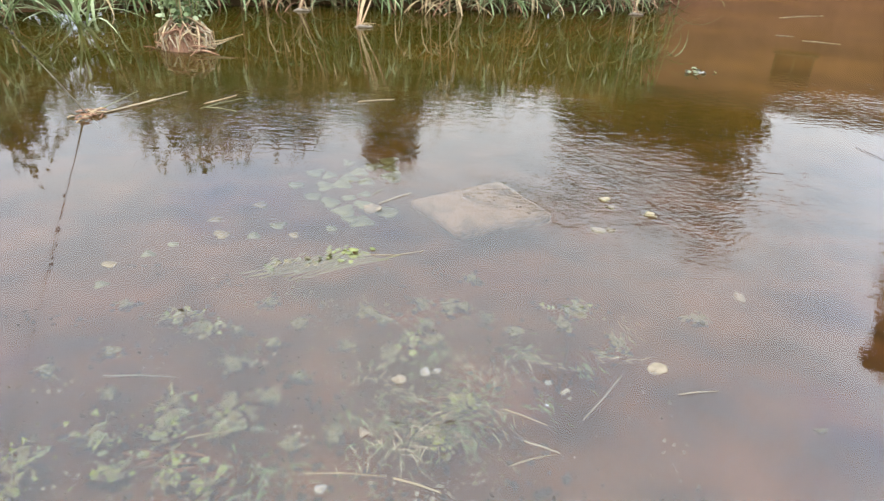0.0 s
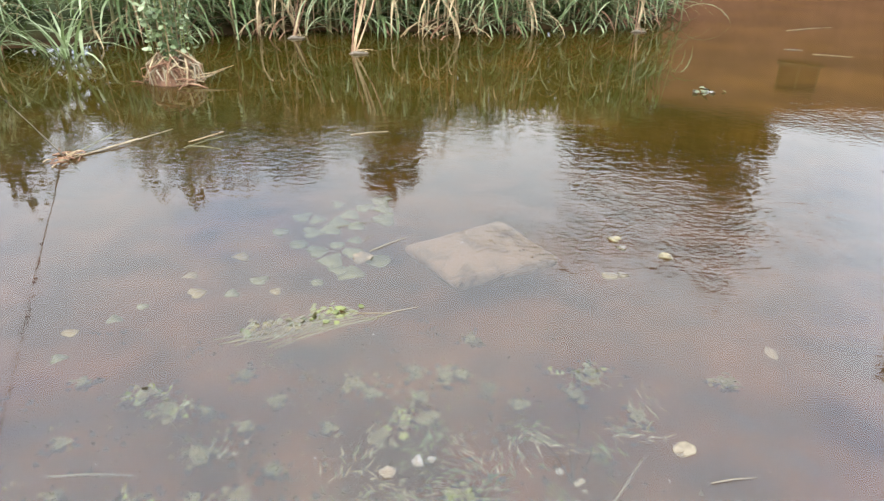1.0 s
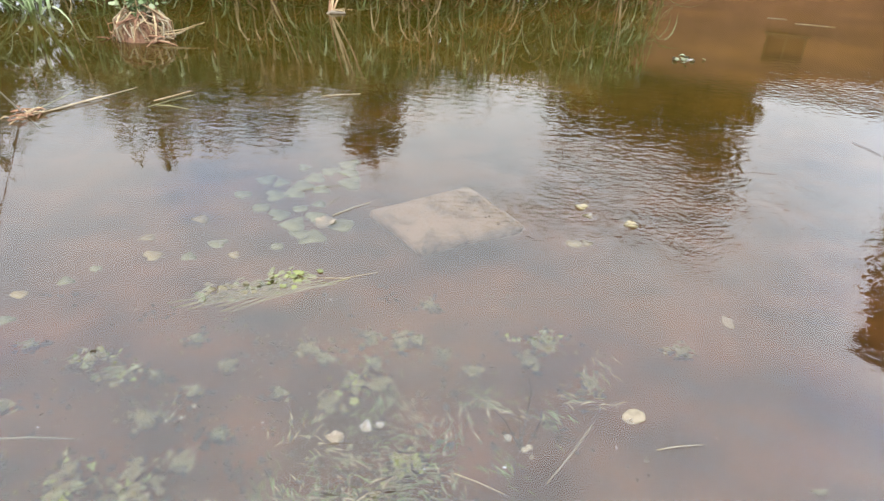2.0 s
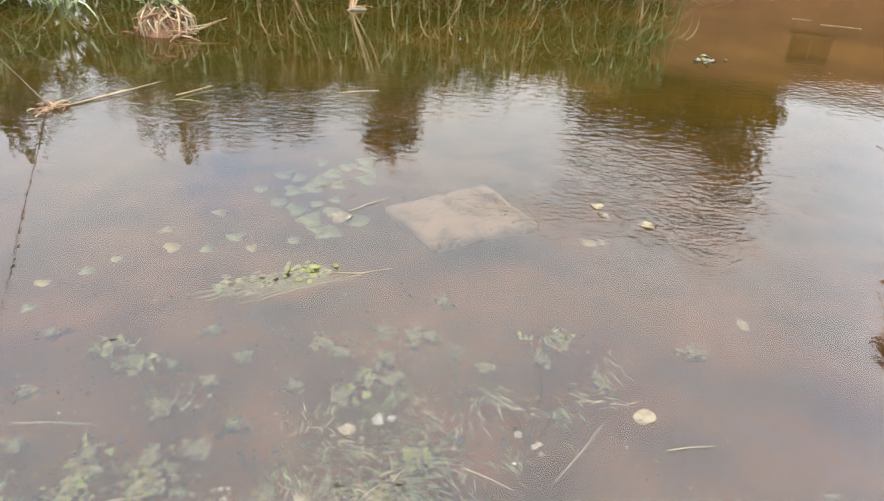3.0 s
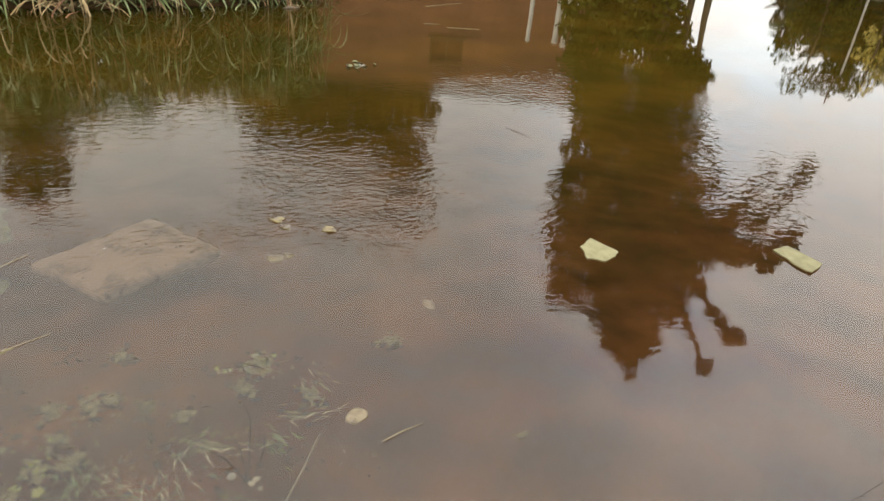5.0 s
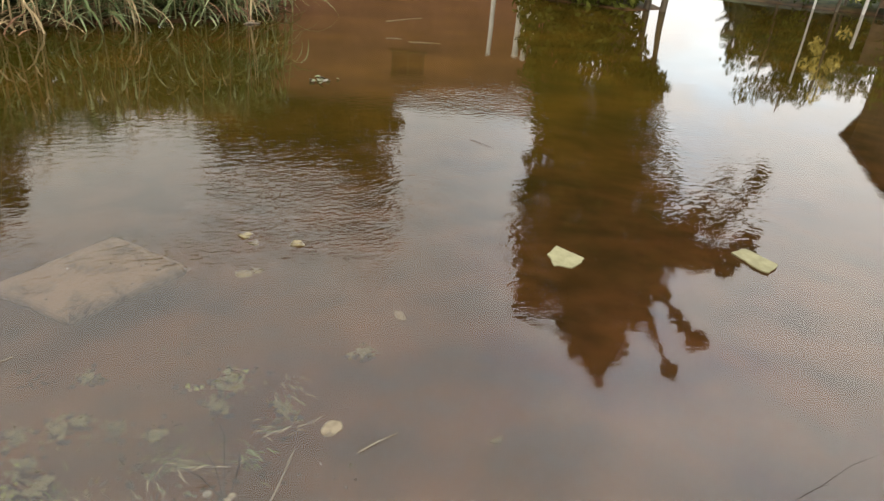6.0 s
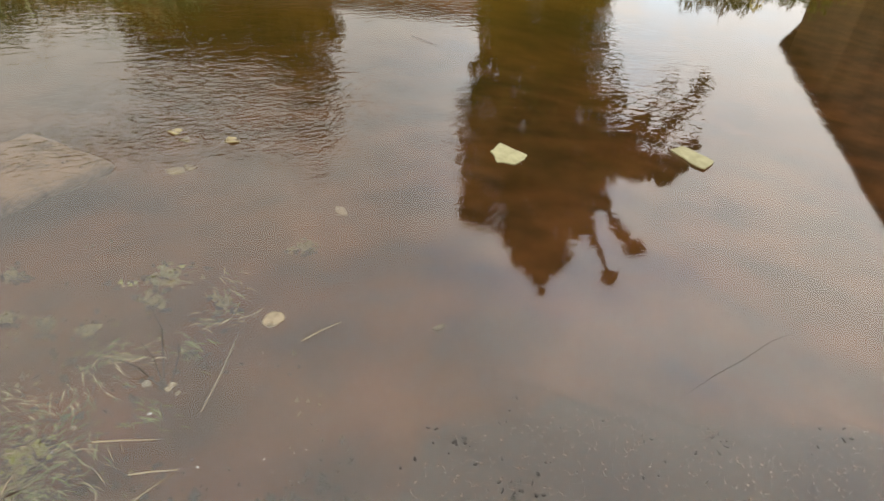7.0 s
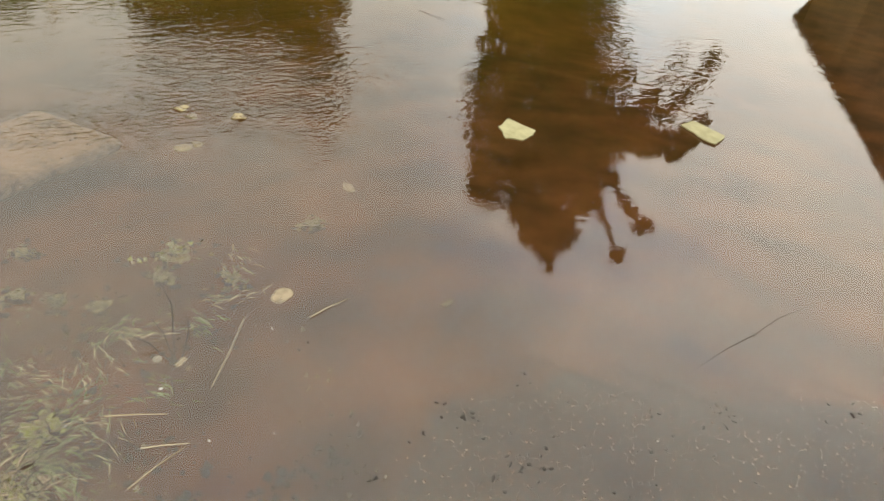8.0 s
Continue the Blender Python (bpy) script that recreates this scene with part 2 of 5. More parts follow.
def water_material():
    m = bpy.data.materials.new("turbid_water")
    m.use_nodes = True
    n, l = m.node_tree.nodes, m.node_tree.links
    n.clear()
    geo = n.new("ShaderNodeNewGeometry")

    def value(op, a, b, c=None):
        q = n.new("ShaderNodeMath")
        q.operation = op
        for i, v in enumerate((a, b, c)):
            if v is None:
                continue
            if isinstance(v, (int, float)):
                q.inputs[i].default_value = v
            else:
                l.new(v, q.inputs[i])
        return q.outputs[0]

    def noise_at(sx, sy, scale, detail=2.0, warp=0.0):
        mp = n.new("ShaderNodeMapping")
        mp.inputs["Scale"].default_value = (sx, sy, 1)
        l.new(geo.outputs["Position"], mp.inputs["Vector"])
        t = n.new("ShaderNodeTexNoise")
        t.inputs["Scale"].default_value, t.inputs["Detail"].default_value, t.inputs["Distortion"].default_value = scale, detail, warp
        l.new(mp.outputs[0], t.inputs["Vector"])
        return t.outputs["Fac"]

    # riffled stretches, where the current wrinkles the surface
    sep = n.new("ShaderNodeSeparateXYZ")
    l.new(geo.outputs["Position"], sep.inputs[0])
    def stretches(rows):
        total = None
        for cx, cy, hx, hy, s in rows:
            ax = value("MULTIPLY", value("SUBTRACT", sep.outputs[0], cx), 1 / hx)
            ay = value("MULTIPLY", value("SUBTRACT", sep.outputs[1], cy), 1 / hy)
            r2 = value("ADD", value("MULTIPLY", ax, ax), value("MULTIPLY", ay, ay))
            g = value("MULTIPLY", value("POWER", 2.718, value("MULTIPLY", r2, -0.8)), s)
            total = g if total is None else value("ADD", total, g)
        return total

    patch = value("MULTIPLY", noise_at(1, 1.4, 1.6, 3.0), 1.9)
    far = n.new("ShaderNodeMapRange")
    far.interpolation_type = "SMOOTHSTEP"
    far.inputs["From Min"].default_value, far.inputs["From Max"].default_value = 1.9, 4.6
    far.inputs["To Min"].default_value, far.inputs["To Max"].default_value = 0.002, 0.045
    l.new(value("MULTIPLY_ADD", sep.outputs[0], 0.12, sep.outputs[1]), far.inputs["Value"])
    gust = n.new("ShaderNodeMapRange")
    gust.interpolation_type = "SMOOTHSTEP"
    gust.inputs["From Min"].default_value, gust.inputs["From Max"].default_value = 0.42, 0.62
    gust.inputs["To Min"].default_value, gust.inputs["To Max"].default_value = 0.15, 1.0
    l.new(noise_at(1, 1.3, 1.3, 2.0), gust.inputs["Value"])
    long_mask = value("ADD", value("MULTIPLY", stretches(RIFFLES), patch), value("MULTIPLY", far.outputs[0], gust.outputs[0]))
    short_mask = value("MULTIPLY_ADD", stretches(SHORT_RIFFLES), patch, value("MULTIPLY", long_mask, 0.18))
    long_waves = value("MULTIPLY", noise_at(12, 21, 1.0, 1.0, 0.5), long_mask)
    short_waves = value("MULTIPLY", noise_at(22, 44, 1.0, 1.0, 0.4), value("MULTIPLY", short_mask, 0.55))
    swell = value("MULTIPLY", noise_at(1.1, 2.0, 1.0, 1.0), 0.22)
    height = value("ADD", value("ADD", long_waves, short_waves), swell)
    bp = n.new("ShaderNodeBump")
    bp.inputs["Strength"].default_value, bp.inputs["Distance"].default_value = 1.0, 0.0040
    l.new(height, bp.inputs["Height"])

    # the bed's fade into deeper turbid water, put into surface colour by shore distance
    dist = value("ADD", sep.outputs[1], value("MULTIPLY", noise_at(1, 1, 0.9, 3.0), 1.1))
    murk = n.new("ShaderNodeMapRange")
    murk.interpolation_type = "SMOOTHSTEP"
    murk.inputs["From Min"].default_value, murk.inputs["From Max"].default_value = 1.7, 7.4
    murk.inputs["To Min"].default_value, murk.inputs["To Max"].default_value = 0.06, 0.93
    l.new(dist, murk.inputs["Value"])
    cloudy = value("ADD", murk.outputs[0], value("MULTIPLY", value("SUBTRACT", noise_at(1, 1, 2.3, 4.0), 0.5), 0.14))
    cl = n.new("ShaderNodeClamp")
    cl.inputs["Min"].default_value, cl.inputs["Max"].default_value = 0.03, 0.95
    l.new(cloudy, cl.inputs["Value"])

    clear = n.new("ShaderNodeBsdfTransparent")
    clear.inputs["Color"].default_value = (0.93, 0.86, 0.75, 1)
    body = n.new("ShaderNodeBsdfDiffuse")
    tone = n.new("ShaderNodeValToRGB")
    tone.color_ramp.elements[0].position, tone.color_ramp.elements[0].color = 0.34, (0.030, 0.0245, 0.0030, 1)
    tone.color_ramp.elements[1].position, tone.color_ramp.elements[1].color = 0.56, (0.048, 0.0310, 0.0044, 1)
    silty = tone.color_ramp.elements.new(0.74)
    silty.color = (0.080, 0.0450, 0.0062, 1)
    tone_shift = n.new("ShaderNodeMapRange")  # the body tone shifts from dark olive to lighter amber with x
    tone_shift.inputs["From Min"].default_value, tone_shift.inputs["From Max"].default_value = -0.5, 3.5
    tone_shift.inputs["To Min"].default_value, tone_shift.inputs["To Max"].default_value = -0.07, 0.10
    l.new(sep.outputs[0], tone_shift.inputs["Value"])
    l.new(value("ADD", noise_at(1, 1, 1.1, 4.0), tone_shift.outputs[0]), tone.inputs["Fac"])
    l.new(tone.outputs[0], body.inputs["Color"])
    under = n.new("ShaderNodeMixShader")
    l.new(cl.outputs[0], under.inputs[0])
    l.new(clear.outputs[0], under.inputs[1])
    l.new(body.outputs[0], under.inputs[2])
    fres = n.new("ShaderNodeFresnel")
    fres.inputs["IOR"].default_value = 1.7
    l.new(bp.outputs[0], fres.inputs["Normal"])
    gloss = n.new("ShaderNodeBsdfGlossy")
    gloss.inputs["Roughness"].default_value = 0.03
    l.new(bp.outputs[0], gloss.inputs["Normal"])
    top = n.new("ShaderNodeMixShader")
    l.new(fres.outputs[0], top.inputs[0])
    l.new(under.outputs[0], top.inputs[1])
    l.new(gloss.outputs[0], top.inputs[2])
    out = n.new("ShaderNodeOutputMaterial")
    l.new(top.outputs[0], out.inputs["Surface"])
    return m


GROUND_MAT = ground_material()
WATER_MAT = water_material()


# ---- mesh helpers ----
def mesh_of(name, verts, faces, mat, smooth=False):
    me = bpy.data.meshes.new(name)
    me.from_pydata([tuple(v) for v in verts], [], faces)
    me.materials.append(mat)
    if smooth:
        me.polygons.foreach_set("use_smooth", [True] * len(me.polygons))
    return me


def thing(name, x, y, z, label, category, group="", kind="", turn=0.0):
    e = new(name)
    e.matrix_basis = pose(x, y, z, 0, 0, turn)
    return tagged(e, label, category, group, kind)


def part(name, geometry, mat, parent, label="", smooth=False):
    """One mesh object under a thing or a part; geometry: (verts, faces) in the parent's space, or a ready mesh."""
    me = geometry if isinstance(geometry, bpy.types.Mesh) else mesh_of(name, geometry[0], geometry[1], mat, smooth)
    ob = new(name, me)
    ob.parent = parent
    return tagged(ob, label)


def join(*pieces):
    verts, faces = [], []
    for v, f in pieces:
        k = len(verts)
        verts += [tuple(p) for p in v]
        faces += [tuple(i + k for i in q) for q in f]
    return verts, faces


def tube(points, radii, sides=6):
    """A closed tapering tube along points."""
    pts = [Vector(p) for p in points]
    verts, faces = [], []
    for i, p in enumerate(pts):
        d = (pts[min(i + 1, len(pts) - 1)] - pts[max(i - 1, 0)]).normalized()
        a = d.cross(Vector((0.31, 0.17, 0.93)) if abs(d.z) < 0.9 else Vector((1, 0.1, 0))).normalized()
        b = d.cross(a)
        for k in range(sides):
            w = math.tau * k / sides
            verts.append(p + (a * math.cos(w) + b * math.sin(w)) * radii[i])
    for i in range(len(pts) - 1):
        for k in range(sides):
            k2 = (k + 1) % sides
            faces.append((i * sides + k, i * sides + k2, (i + 1) * sides + k2, (i + 1) * sides + k))
    faces.append(tuple(range(sides))[::-1])
    faces.append(tuple((len(pts) - 1) * sides + k for k in range(sides)))
    return verts, faces


def blade(base, heading, length, width, rise, droop, steps=6, fold=0.25, thick=0.0):
    """A long arching leaf with a folded midrib, tapering to a point."""
    base = Vector(base)
    out = Vector((math.cos(heading), math.sin(heading), 0))
    side = Vector((-out.y, out.x, 0))
    verts, faces = [], []
    p, ang = base.copy(), rise
    for i in range(steps + 1):
        f = i / steps
        w = width * (0.55 + 0.9 * f if f < 0.35 else (1 - f) ** 0.75 * 1.15) * 0.5
        verts += [p - side * w, p - Vector((0, 0, w * fold)), p + side * w]
        ang -= droop / steps
        p = p + (out * math.cos(ang) + Vector((0, 0, 1)) * math.sin(ang)) * (length / steps)
    for i in range(steps):
        a = 3 * i
        faces += [(a, a + 1, a + 4, a + 3), (a + 1, a + 2, a + 5, a + 4)]
    return verts, faces


def leaf_disc(cx, cy, cz, r, tilt, heading, notch=True, lobes=0, n=10, deep=0.16):
    """A shallow cupped leaf of round outline, with its own thickness."""
    rim, rim2 = [], []
    rot = Euler((tilt * math.cos(heading), tilt * math.sin(heading), heading)).to_matrix()
    for k in range(n):
        w = math.tau * k / n
        q = r * (1 + 0.10 * math.sin(3 * w + heading) + 0.07 * math.sin(7 * w + 3 * heading) + (deep * math.cos(lobes * w) if lobes else 0))
        if notch and k == 0:
            q *= 0.68
        v = rot @ Vector((q * math.cos(w), q * math.sin(w), 0.14 * r * math.sin(2 * w + heading)))
        rim.append(v + Vector((cx, cy, cz)))
        rim2.append(v + Vector((cx, cy, cz - 0.0015)))
    c, c2 = Vector((cx, cy, cz - 0.10 * r)), Vector((cx, cy, cz - 0.10 * r - 0.0015))
    verts = [c, c2] + rim + rim2
    faces = []
    for k in range(n):
        k2 = (k + 1) % n
        faces += [(0, 2 + k, 2 + k2), (1, 2 + n + k2, 2 + n + k), (2 + k, 2 + n + k, 2 + n + k2, 2 + k2)]
    return verts, faces


def stone(cx, cy, cz, r, rng, flat=0.6):
    """A small uneven stone."""
    t = (1 + 5 ** 0.5) / 2
    raw = [(-1, t, 0), (1, t, 0), (-1, -t, 0), (1, -t, 0), (0, -1, t), (0, 1, t), (0, -1, -t), (0, 1, -t), (t, 0, -1), (t, 0, 1), (-t, 0, -1), (-t, 0, 1)]
    tri = [(0, 11, 5), (0, 5, 1), (0, 1, 7), (0, 7, 10), (0, 10, 11), (1, 5, 9), (5, 11, 4), (11, 10, 2), (10, 7, 6), (7, 1, 8),
           (3, 9, 4), (3, 4, 2), (3, 2, 6), (3, 6, 8), (3, 8, 9), (4, 9, 5), (2, 4, 11), (6, 2, 10), (8, 6, 7), (9, 8, 1)]
    turn = Matrix.Rotation(rng.uniform(0, 6.28), 3, "Z")
    sx, sy = rng.uniform(0.75, 1.3), rng.uniform(0.7, 1.1)
    verts = []
    for v in raw:
        q = Vector(v).normalized() * r * rng.uniform(0.8, 1.15)
        verts.append(turn @ Vector((q.x * sx, q.y * sy, q.z * flat)) + Vector((cx, cy, cz)))
    return verts, tri


def box(x0, x1, y0, y1, z0, z1):
    v = [(x0, y0, z0), (x1, y0, z0), (x1, y1, z0), (x0, y1, z0), (x0, y0, z1), (x1, y0, z1), (x1, y1, z1), (x0, y1, z1)]
    return v, [(3, 2, 1, 0), (4, 5, 6, 7), (0, 1, 5, 4), (1, 2, 6, 5), (2, 3, 7, 6), (3, 0, 4, 7)]


# ---- ground and water ----
GRIT_EDGE = [(6, -1.9), (3.2, 0.02), (2.3, 0.62), (1.85, 0.93), (1.45, 1.19), (1.1, 1.24), (0.8, 1.06), (0.55, 0.8), (0.1, 0.3)]
NEAR_SHORE = [(19, -14), (6, -2.8), (3.2, -0.7), (2.3, -0.1), (1.6, 0.28), (1.1, 0.42), (0.6, 0.40), (0.1, 0.30), (-1, 0.2), (-4, 0.1), (-30, 0.1)]
FAR_SHORE = [(-30, 4.5), (-8, 5.7), (-4.9, 7.15), (-3.6, 8.0), (-2.4, 8.65), (0.3, 9.15), (1.6, 9.65), (2.6, 10.9), (3.1, 12.6), (4.2, 16), (8.0, 15.1), (9.2, 13.5), (10.6, 12.0), (11.7, 12.4), (13.5, 15.6), (17.5, 16.6), (20.0, 13.1), (21.3, 9.2), (22.2, 4.0), (22, 0), (21, -9)]
POND = NEAR_SHORE + FAR_SHORE


def pond_distance(px, py):
    """Distance to the shore in metres (positive under water), and to the near shore alone."""
    best, near, inside = np.full(px.shape, 1e9), np.full(px.shape, 1e9), np.zeros(px.shape, bool)
    for i in range(len(POND)):
        (x0, y0), (x1, y1) = POND[i], POND[(i + 1) % len(POND)]
        dx, dy = x1 - x0, y1 - y0
        t = np.clip(((px - x0) * dx + (py - y0) * dy) / (dx * dx + dy * dy), 0, 1)
        d = np.hypot(px - x0 - t * dx, py - y0 - t * dy)
        best = np.minimum(best, d)
        if i < len(NEAR_SHORE) - 1:
            near = np.minimum(near, d)
        if y0 != y1:
            inside ^= ((y0 > py) != (y1 > py)) & (px < x0 + (py - y0) / (y1 - y0) * dx)
    return np.where(inside, best, -best), near


def grit_depth(px, py):
    """Metres inside the grit bank, by the line of its edge."""
    xs, ys = zip(*GRIT_EDGE[::-1])
    return np.interp(px, xs, ys) - py


def ground_height(px, py):
    d, near = pond_distance(px, py)
    wob = 0.010 * np.sin(px * 5.1 + 1.3) * np.sin(py * 4.3 + 0.4) + 0.006 * np.sin(px * 13 + py * 7)
    wet = -(0.008 + 0.05 * np.minimum(np.abs(d), 1.3) + 0.10 * np.clip(np.abs(d) - 1.3, 0, 3.5)) + wob * np.clip(d * 3, 0, 1)
    low = np.abs(d - near) < 1e-6
    dry_near = 0.035 * np.minimum(-d, 1.5) + wob * 0.4 * np.clip(-d * 3, 0, 1)
    dry_far = 0.22 * np.clip(-d, 0, 0.8) + 0.03 * np.clip(-d - 0.8, 0, 6)
    dry = np.where(np.abs(-d - near) < 1e-6, dry_near, dry_far)
    bank = np.clip(0.5 + grit_depth(px, py) * 4.0 + 0.25 * np.sin(px * 9 + 1) * np.sin(px * 23 + py * 11), 0, 1) * np.clip((px - 0.3) * 4, 0, 1) * (px < 6)
    return np.where(d > 0, wet * (1 - bank) + bank * (-0.0045 + 0.12 * wob), dry)


def spread(dense0, dense1, step, far):
    mid = list(np.arange(dense0, dense1 + step / 2, step))
    lo, hi, s = [], [], step
    a, b = dense0, dense1
    while b < far:
        s = s * 1.22 if b > 30 else min(s * 1.22, 0.5)  # the far bank keeps a fine mesh
        a, b = a - s, b + s
        lo.append(a)
        hi.append(b)
    return np.array(lo[::-1] + mid + hi)


gx, gy = spread(-2.2, 3.4, 0.032, 900), spread(0.1, 4.0, 0.032, 900)
mx_, my_ = np.meshgrid(gx, gy)
mz_ = ground_height(mx_, my_)
nx_, ny_ = len(gx), len(gy)
gv = np.stack([mx_.ravel(), my_.ravel(), mz_.ravel()], 1)
gf = [(j * nx_ + i, j * nx_ + i + 1, (j + 1) * nx_ + i + 1, (j + 1) * nx_ + i) for j in range(ny_ - 1) for i in range(nx_ - 1)]
ground_mesh = mesh_of("ground", gv.tolist(), gf, GROUND_MAT, True)
gd, gn = pond_distance(mx_, my_)
grit_near = np.clip(0.50 + grit_depth(mx_, my_) * 2.4, 0, 1) * np.clip((mx_ - 0.35) * 2.2, 0, 1) * (my_ < 3)
grit_near = np.maximum(grit_near, np.clip(-gd * 3, 0, 1) * (my_ < 3.5))
turf = np.clip(-gd * 2.0, 0, 1) * (my_ > 3.5)
ground_mesh.attributes.new("turf", "FLOAT", "POINT").data.foreach_set("value", turf.ravel().astype(np.float32))
ground_mesh.attributes.new("grit", "FLOAT", "POINT").data.foreach_set("value", grit_near.ravel().astype(np.float32))
tagged(new("ground", ground_mesh), "brown silt bed and grey grit shore of a pond", "ground", kind="structure")
wv = [(-40, -16, 0), (25, -16, 0), (25, 19, 0), (-40, 19, 0)]
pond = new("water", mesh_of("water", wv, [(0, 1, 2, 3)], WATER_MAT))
pond.visible_shadow = False  # daylight reaches the bottom
tagged(pond, "shallow brown murky water mirroring sky and trees", "water", kind="structure")


# ---- the submerged slab ----
def slab():
    t = thing("paving_slab", 0.14, 2.98, 0, "pale worn concrete paving slab lying just under the water", "slab")
    bm = bmesh.new()
    corners = [(-0.34, 0.04, -0.020), (-0.05, -0.28, -0.022), (0.40, 0.01, -0.026), (0.12, 0.38, -0.020)]
    top = [bm.verts.new(c) for c in corners]
    low = [bm.verts.new((c[0], c[1], c[2] - 0.06)) for c in corners]
    bm.faces.new(top)
    bm.faces.new(low[::-1])
    for i in range(4):
        j = (i + 1) % 4
        bm.faces.new((top[i], low[i], low[j], top[j]))
    bmesh.ops.bevel(bm, geom=[e for e in bm.edges], offset=0.03, segments=4, affect="EDGES", profile=0.5)
    bmesh.ops.subdivide_edges(bm, edges=[e for e in bm.edges if e.calc_length() > 0.2], cuts=6, use_grid_fill=True)
    for v in bm.verts:
        v.co += Vector((noise.noise(v.co * 9), noise.noise(v.co * 9 + Vector((7, 0, 0))), 0.35 * noise.noise(v.co * 14))) * 0.014
    bmesh.ops.recalc_face_normals(bm, faces=bm.faces)
    me = bpy.data.meshes.new("slab")
    bm.to_mesh(me)
    bm.free()
    me.materials.append(SLAB)
    part("slab", me, SLAB, t)
    rng = random.Random(4)
    for k in range(26):
        x, y = rng.uniform(-0.25, 0.28), rng.uniform(-0.18, 0.22)
        if abs(x) / 0.36 + abs(y) / 0.34 > 0.85:
            continue
        part("crumb", stone(x, y, -0.022, rng.uniform(0.004, 0.010), rng), STONE_GREY if k % 3 else TWIG, t)


slab()


# ---- reeds on the far bank ----
def reed_clump(seed, height, lean, dry=False):
    rng = random.Random(seed)
    t = thing("reed_clump", 0, 0, -30, "tall green reeds with long arching blades at the waterline", "reeds", "reeds along the bank")
    for s in range(6):
        bx, by = rng.uniform(-0.28, 0.28), rng.uniform(-0.22, 0.22)
        h = height * rng.uniform(0.7, 1.05)
        tip = (bx + rng.uniform(-0.18, 0.18), by - lean * h + rng.uniform(-0.1, 0.1), h)
        mid = (bx * 0.6 + tip[0] * 0.4, by * 0.7 + tip[1] * 0.3, h * 0.5)
        part("stalk", tube([(bx, by, -0.25), mid, tip], [0.011, 0.009, 0.004], 5), REED_DRY if dry or rng.random() < 0.3 else REED_STALK, t)
        for k in range(9):
            f = rng.uniform(0.02, 0.95) ** 1.5
            q = [bx + (tip[0] - bx) * f * f, by + (tip[1] - by) * f * f, h * f]
            head = rng.uniform(-2.9, -0.2) if rng.random() < 0.75 else rng.uniform(0, 6.28)
            pale = rng.random()
            mat = REED_ROT if (f < 0.2 and pale > 0.7) else REED_DRY if (pale < 0.09 or dry) else (REED_PALE if pale < 0.42 else REED_LEAF)
            part("leaf", blade(q, head, rng.uniform(0.45, 0.95), rng.uniform(0.022, 0.048), rng.uniform(0.25, 1.3), rng.uniform(0.9, 2.4)), mat, t)
    return t


masters = [reed_clump(11 + i, (1.25, 1.4, 1.15, 1.5, 1.3)[i], (0.12, 0.2, 0.28, 0.08, 0.18)[i], i == 4) for i in range(5)]
rng = random.Random(77)
spots = []
line = FAR_SHORE[1:9]
for row, back in enumerate((0.0, 0.45, 1.0)):
    for (x0, y0), (x1, y1) in zip(line[:-1], line[1:]):
        n = max(1, int(math.hypot(x1 - x0, y1 - y0) / (0.36 if row == 0 else 0.5)))
        for k in range(n):
            f = (k + rng.uniform(0.1, 0.9)) / n
            x, y = x0 + (x1 - x0) * f + rng.uniform(-0.1, 0.1), y0 + (y1 - y0) * f + back + rng.uniform(-0.12, 0.12)
            if x < 2.55 and y < 12 and not (-38 < math.degrees(math.atan2(x - 0.3, y - 0.35)) < -31.5 and rng.random() < 0.6):
                spots.append((x, y))
for k, (x, y) in enumerate(spots):
    master = masters[4] if rng.random() < 0.06 else masters[rng.randrange(4)]
    z = float(ground_height(np.array([x]), np.array([y]))[0])
    turn = math.degrees(math.atan2(-(x - 0.3), y)) * 0.6 + rng.uniform(-25, 25)
    m = pose(x, y, z, 0, 0, turn)
    if k < 5:
        masters[k].matrix_basis = m
    else:
        copy_thing(master, m)


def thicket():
    """The unseen-through depth of the reed bed behind its front rows, darkened in colour as shade."""
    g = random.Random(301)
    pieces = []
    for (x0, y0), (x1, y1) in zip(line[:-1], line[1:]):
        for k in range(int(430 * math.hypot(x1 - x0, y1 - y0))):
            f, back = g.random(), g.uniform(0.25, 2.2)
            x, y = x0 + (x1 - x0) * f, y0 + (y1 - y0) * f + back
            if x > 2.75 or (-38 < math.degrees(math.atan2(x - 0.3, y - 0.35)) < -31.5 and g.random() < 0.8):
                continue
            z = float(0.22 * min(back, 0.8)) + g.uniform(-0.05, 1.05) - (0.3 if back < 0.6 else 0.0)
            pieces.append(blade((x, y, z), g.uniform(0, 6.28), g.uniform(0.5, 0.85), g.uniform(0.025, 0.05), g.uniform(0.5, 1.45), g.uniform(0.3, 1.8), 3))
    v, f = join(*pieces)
    tagged(new("reed_thicket", mesh_of("reed_thicket", v, f, REED_SHADED)), "dense green reed thicket behind the front reeds", "reeds", kind="stuff")


thicket()


def leafy_tuft(name, x, y, label, n, length, width, seed, mats, spread_by=0.12, rise=(0.9, 1.45), droop=(0.5, 1.9)):
    r = random.Random(seed)
    t = thing(name, x, y, 0, label, "tuft")
    for k in range(n):
        b = (r.gauss(0, spread_by), r.gauss(0, spread_by * 0.6), -0.06)
        part("blade", blade(b, r.uniform(0, 6.28), length * r.uniform(0.6, 1.1), width * r.uniform(0.7, 1.2), r.uniform(*rise), r.uniform(*droop)), mats[k % len(mats)], t)
    return t


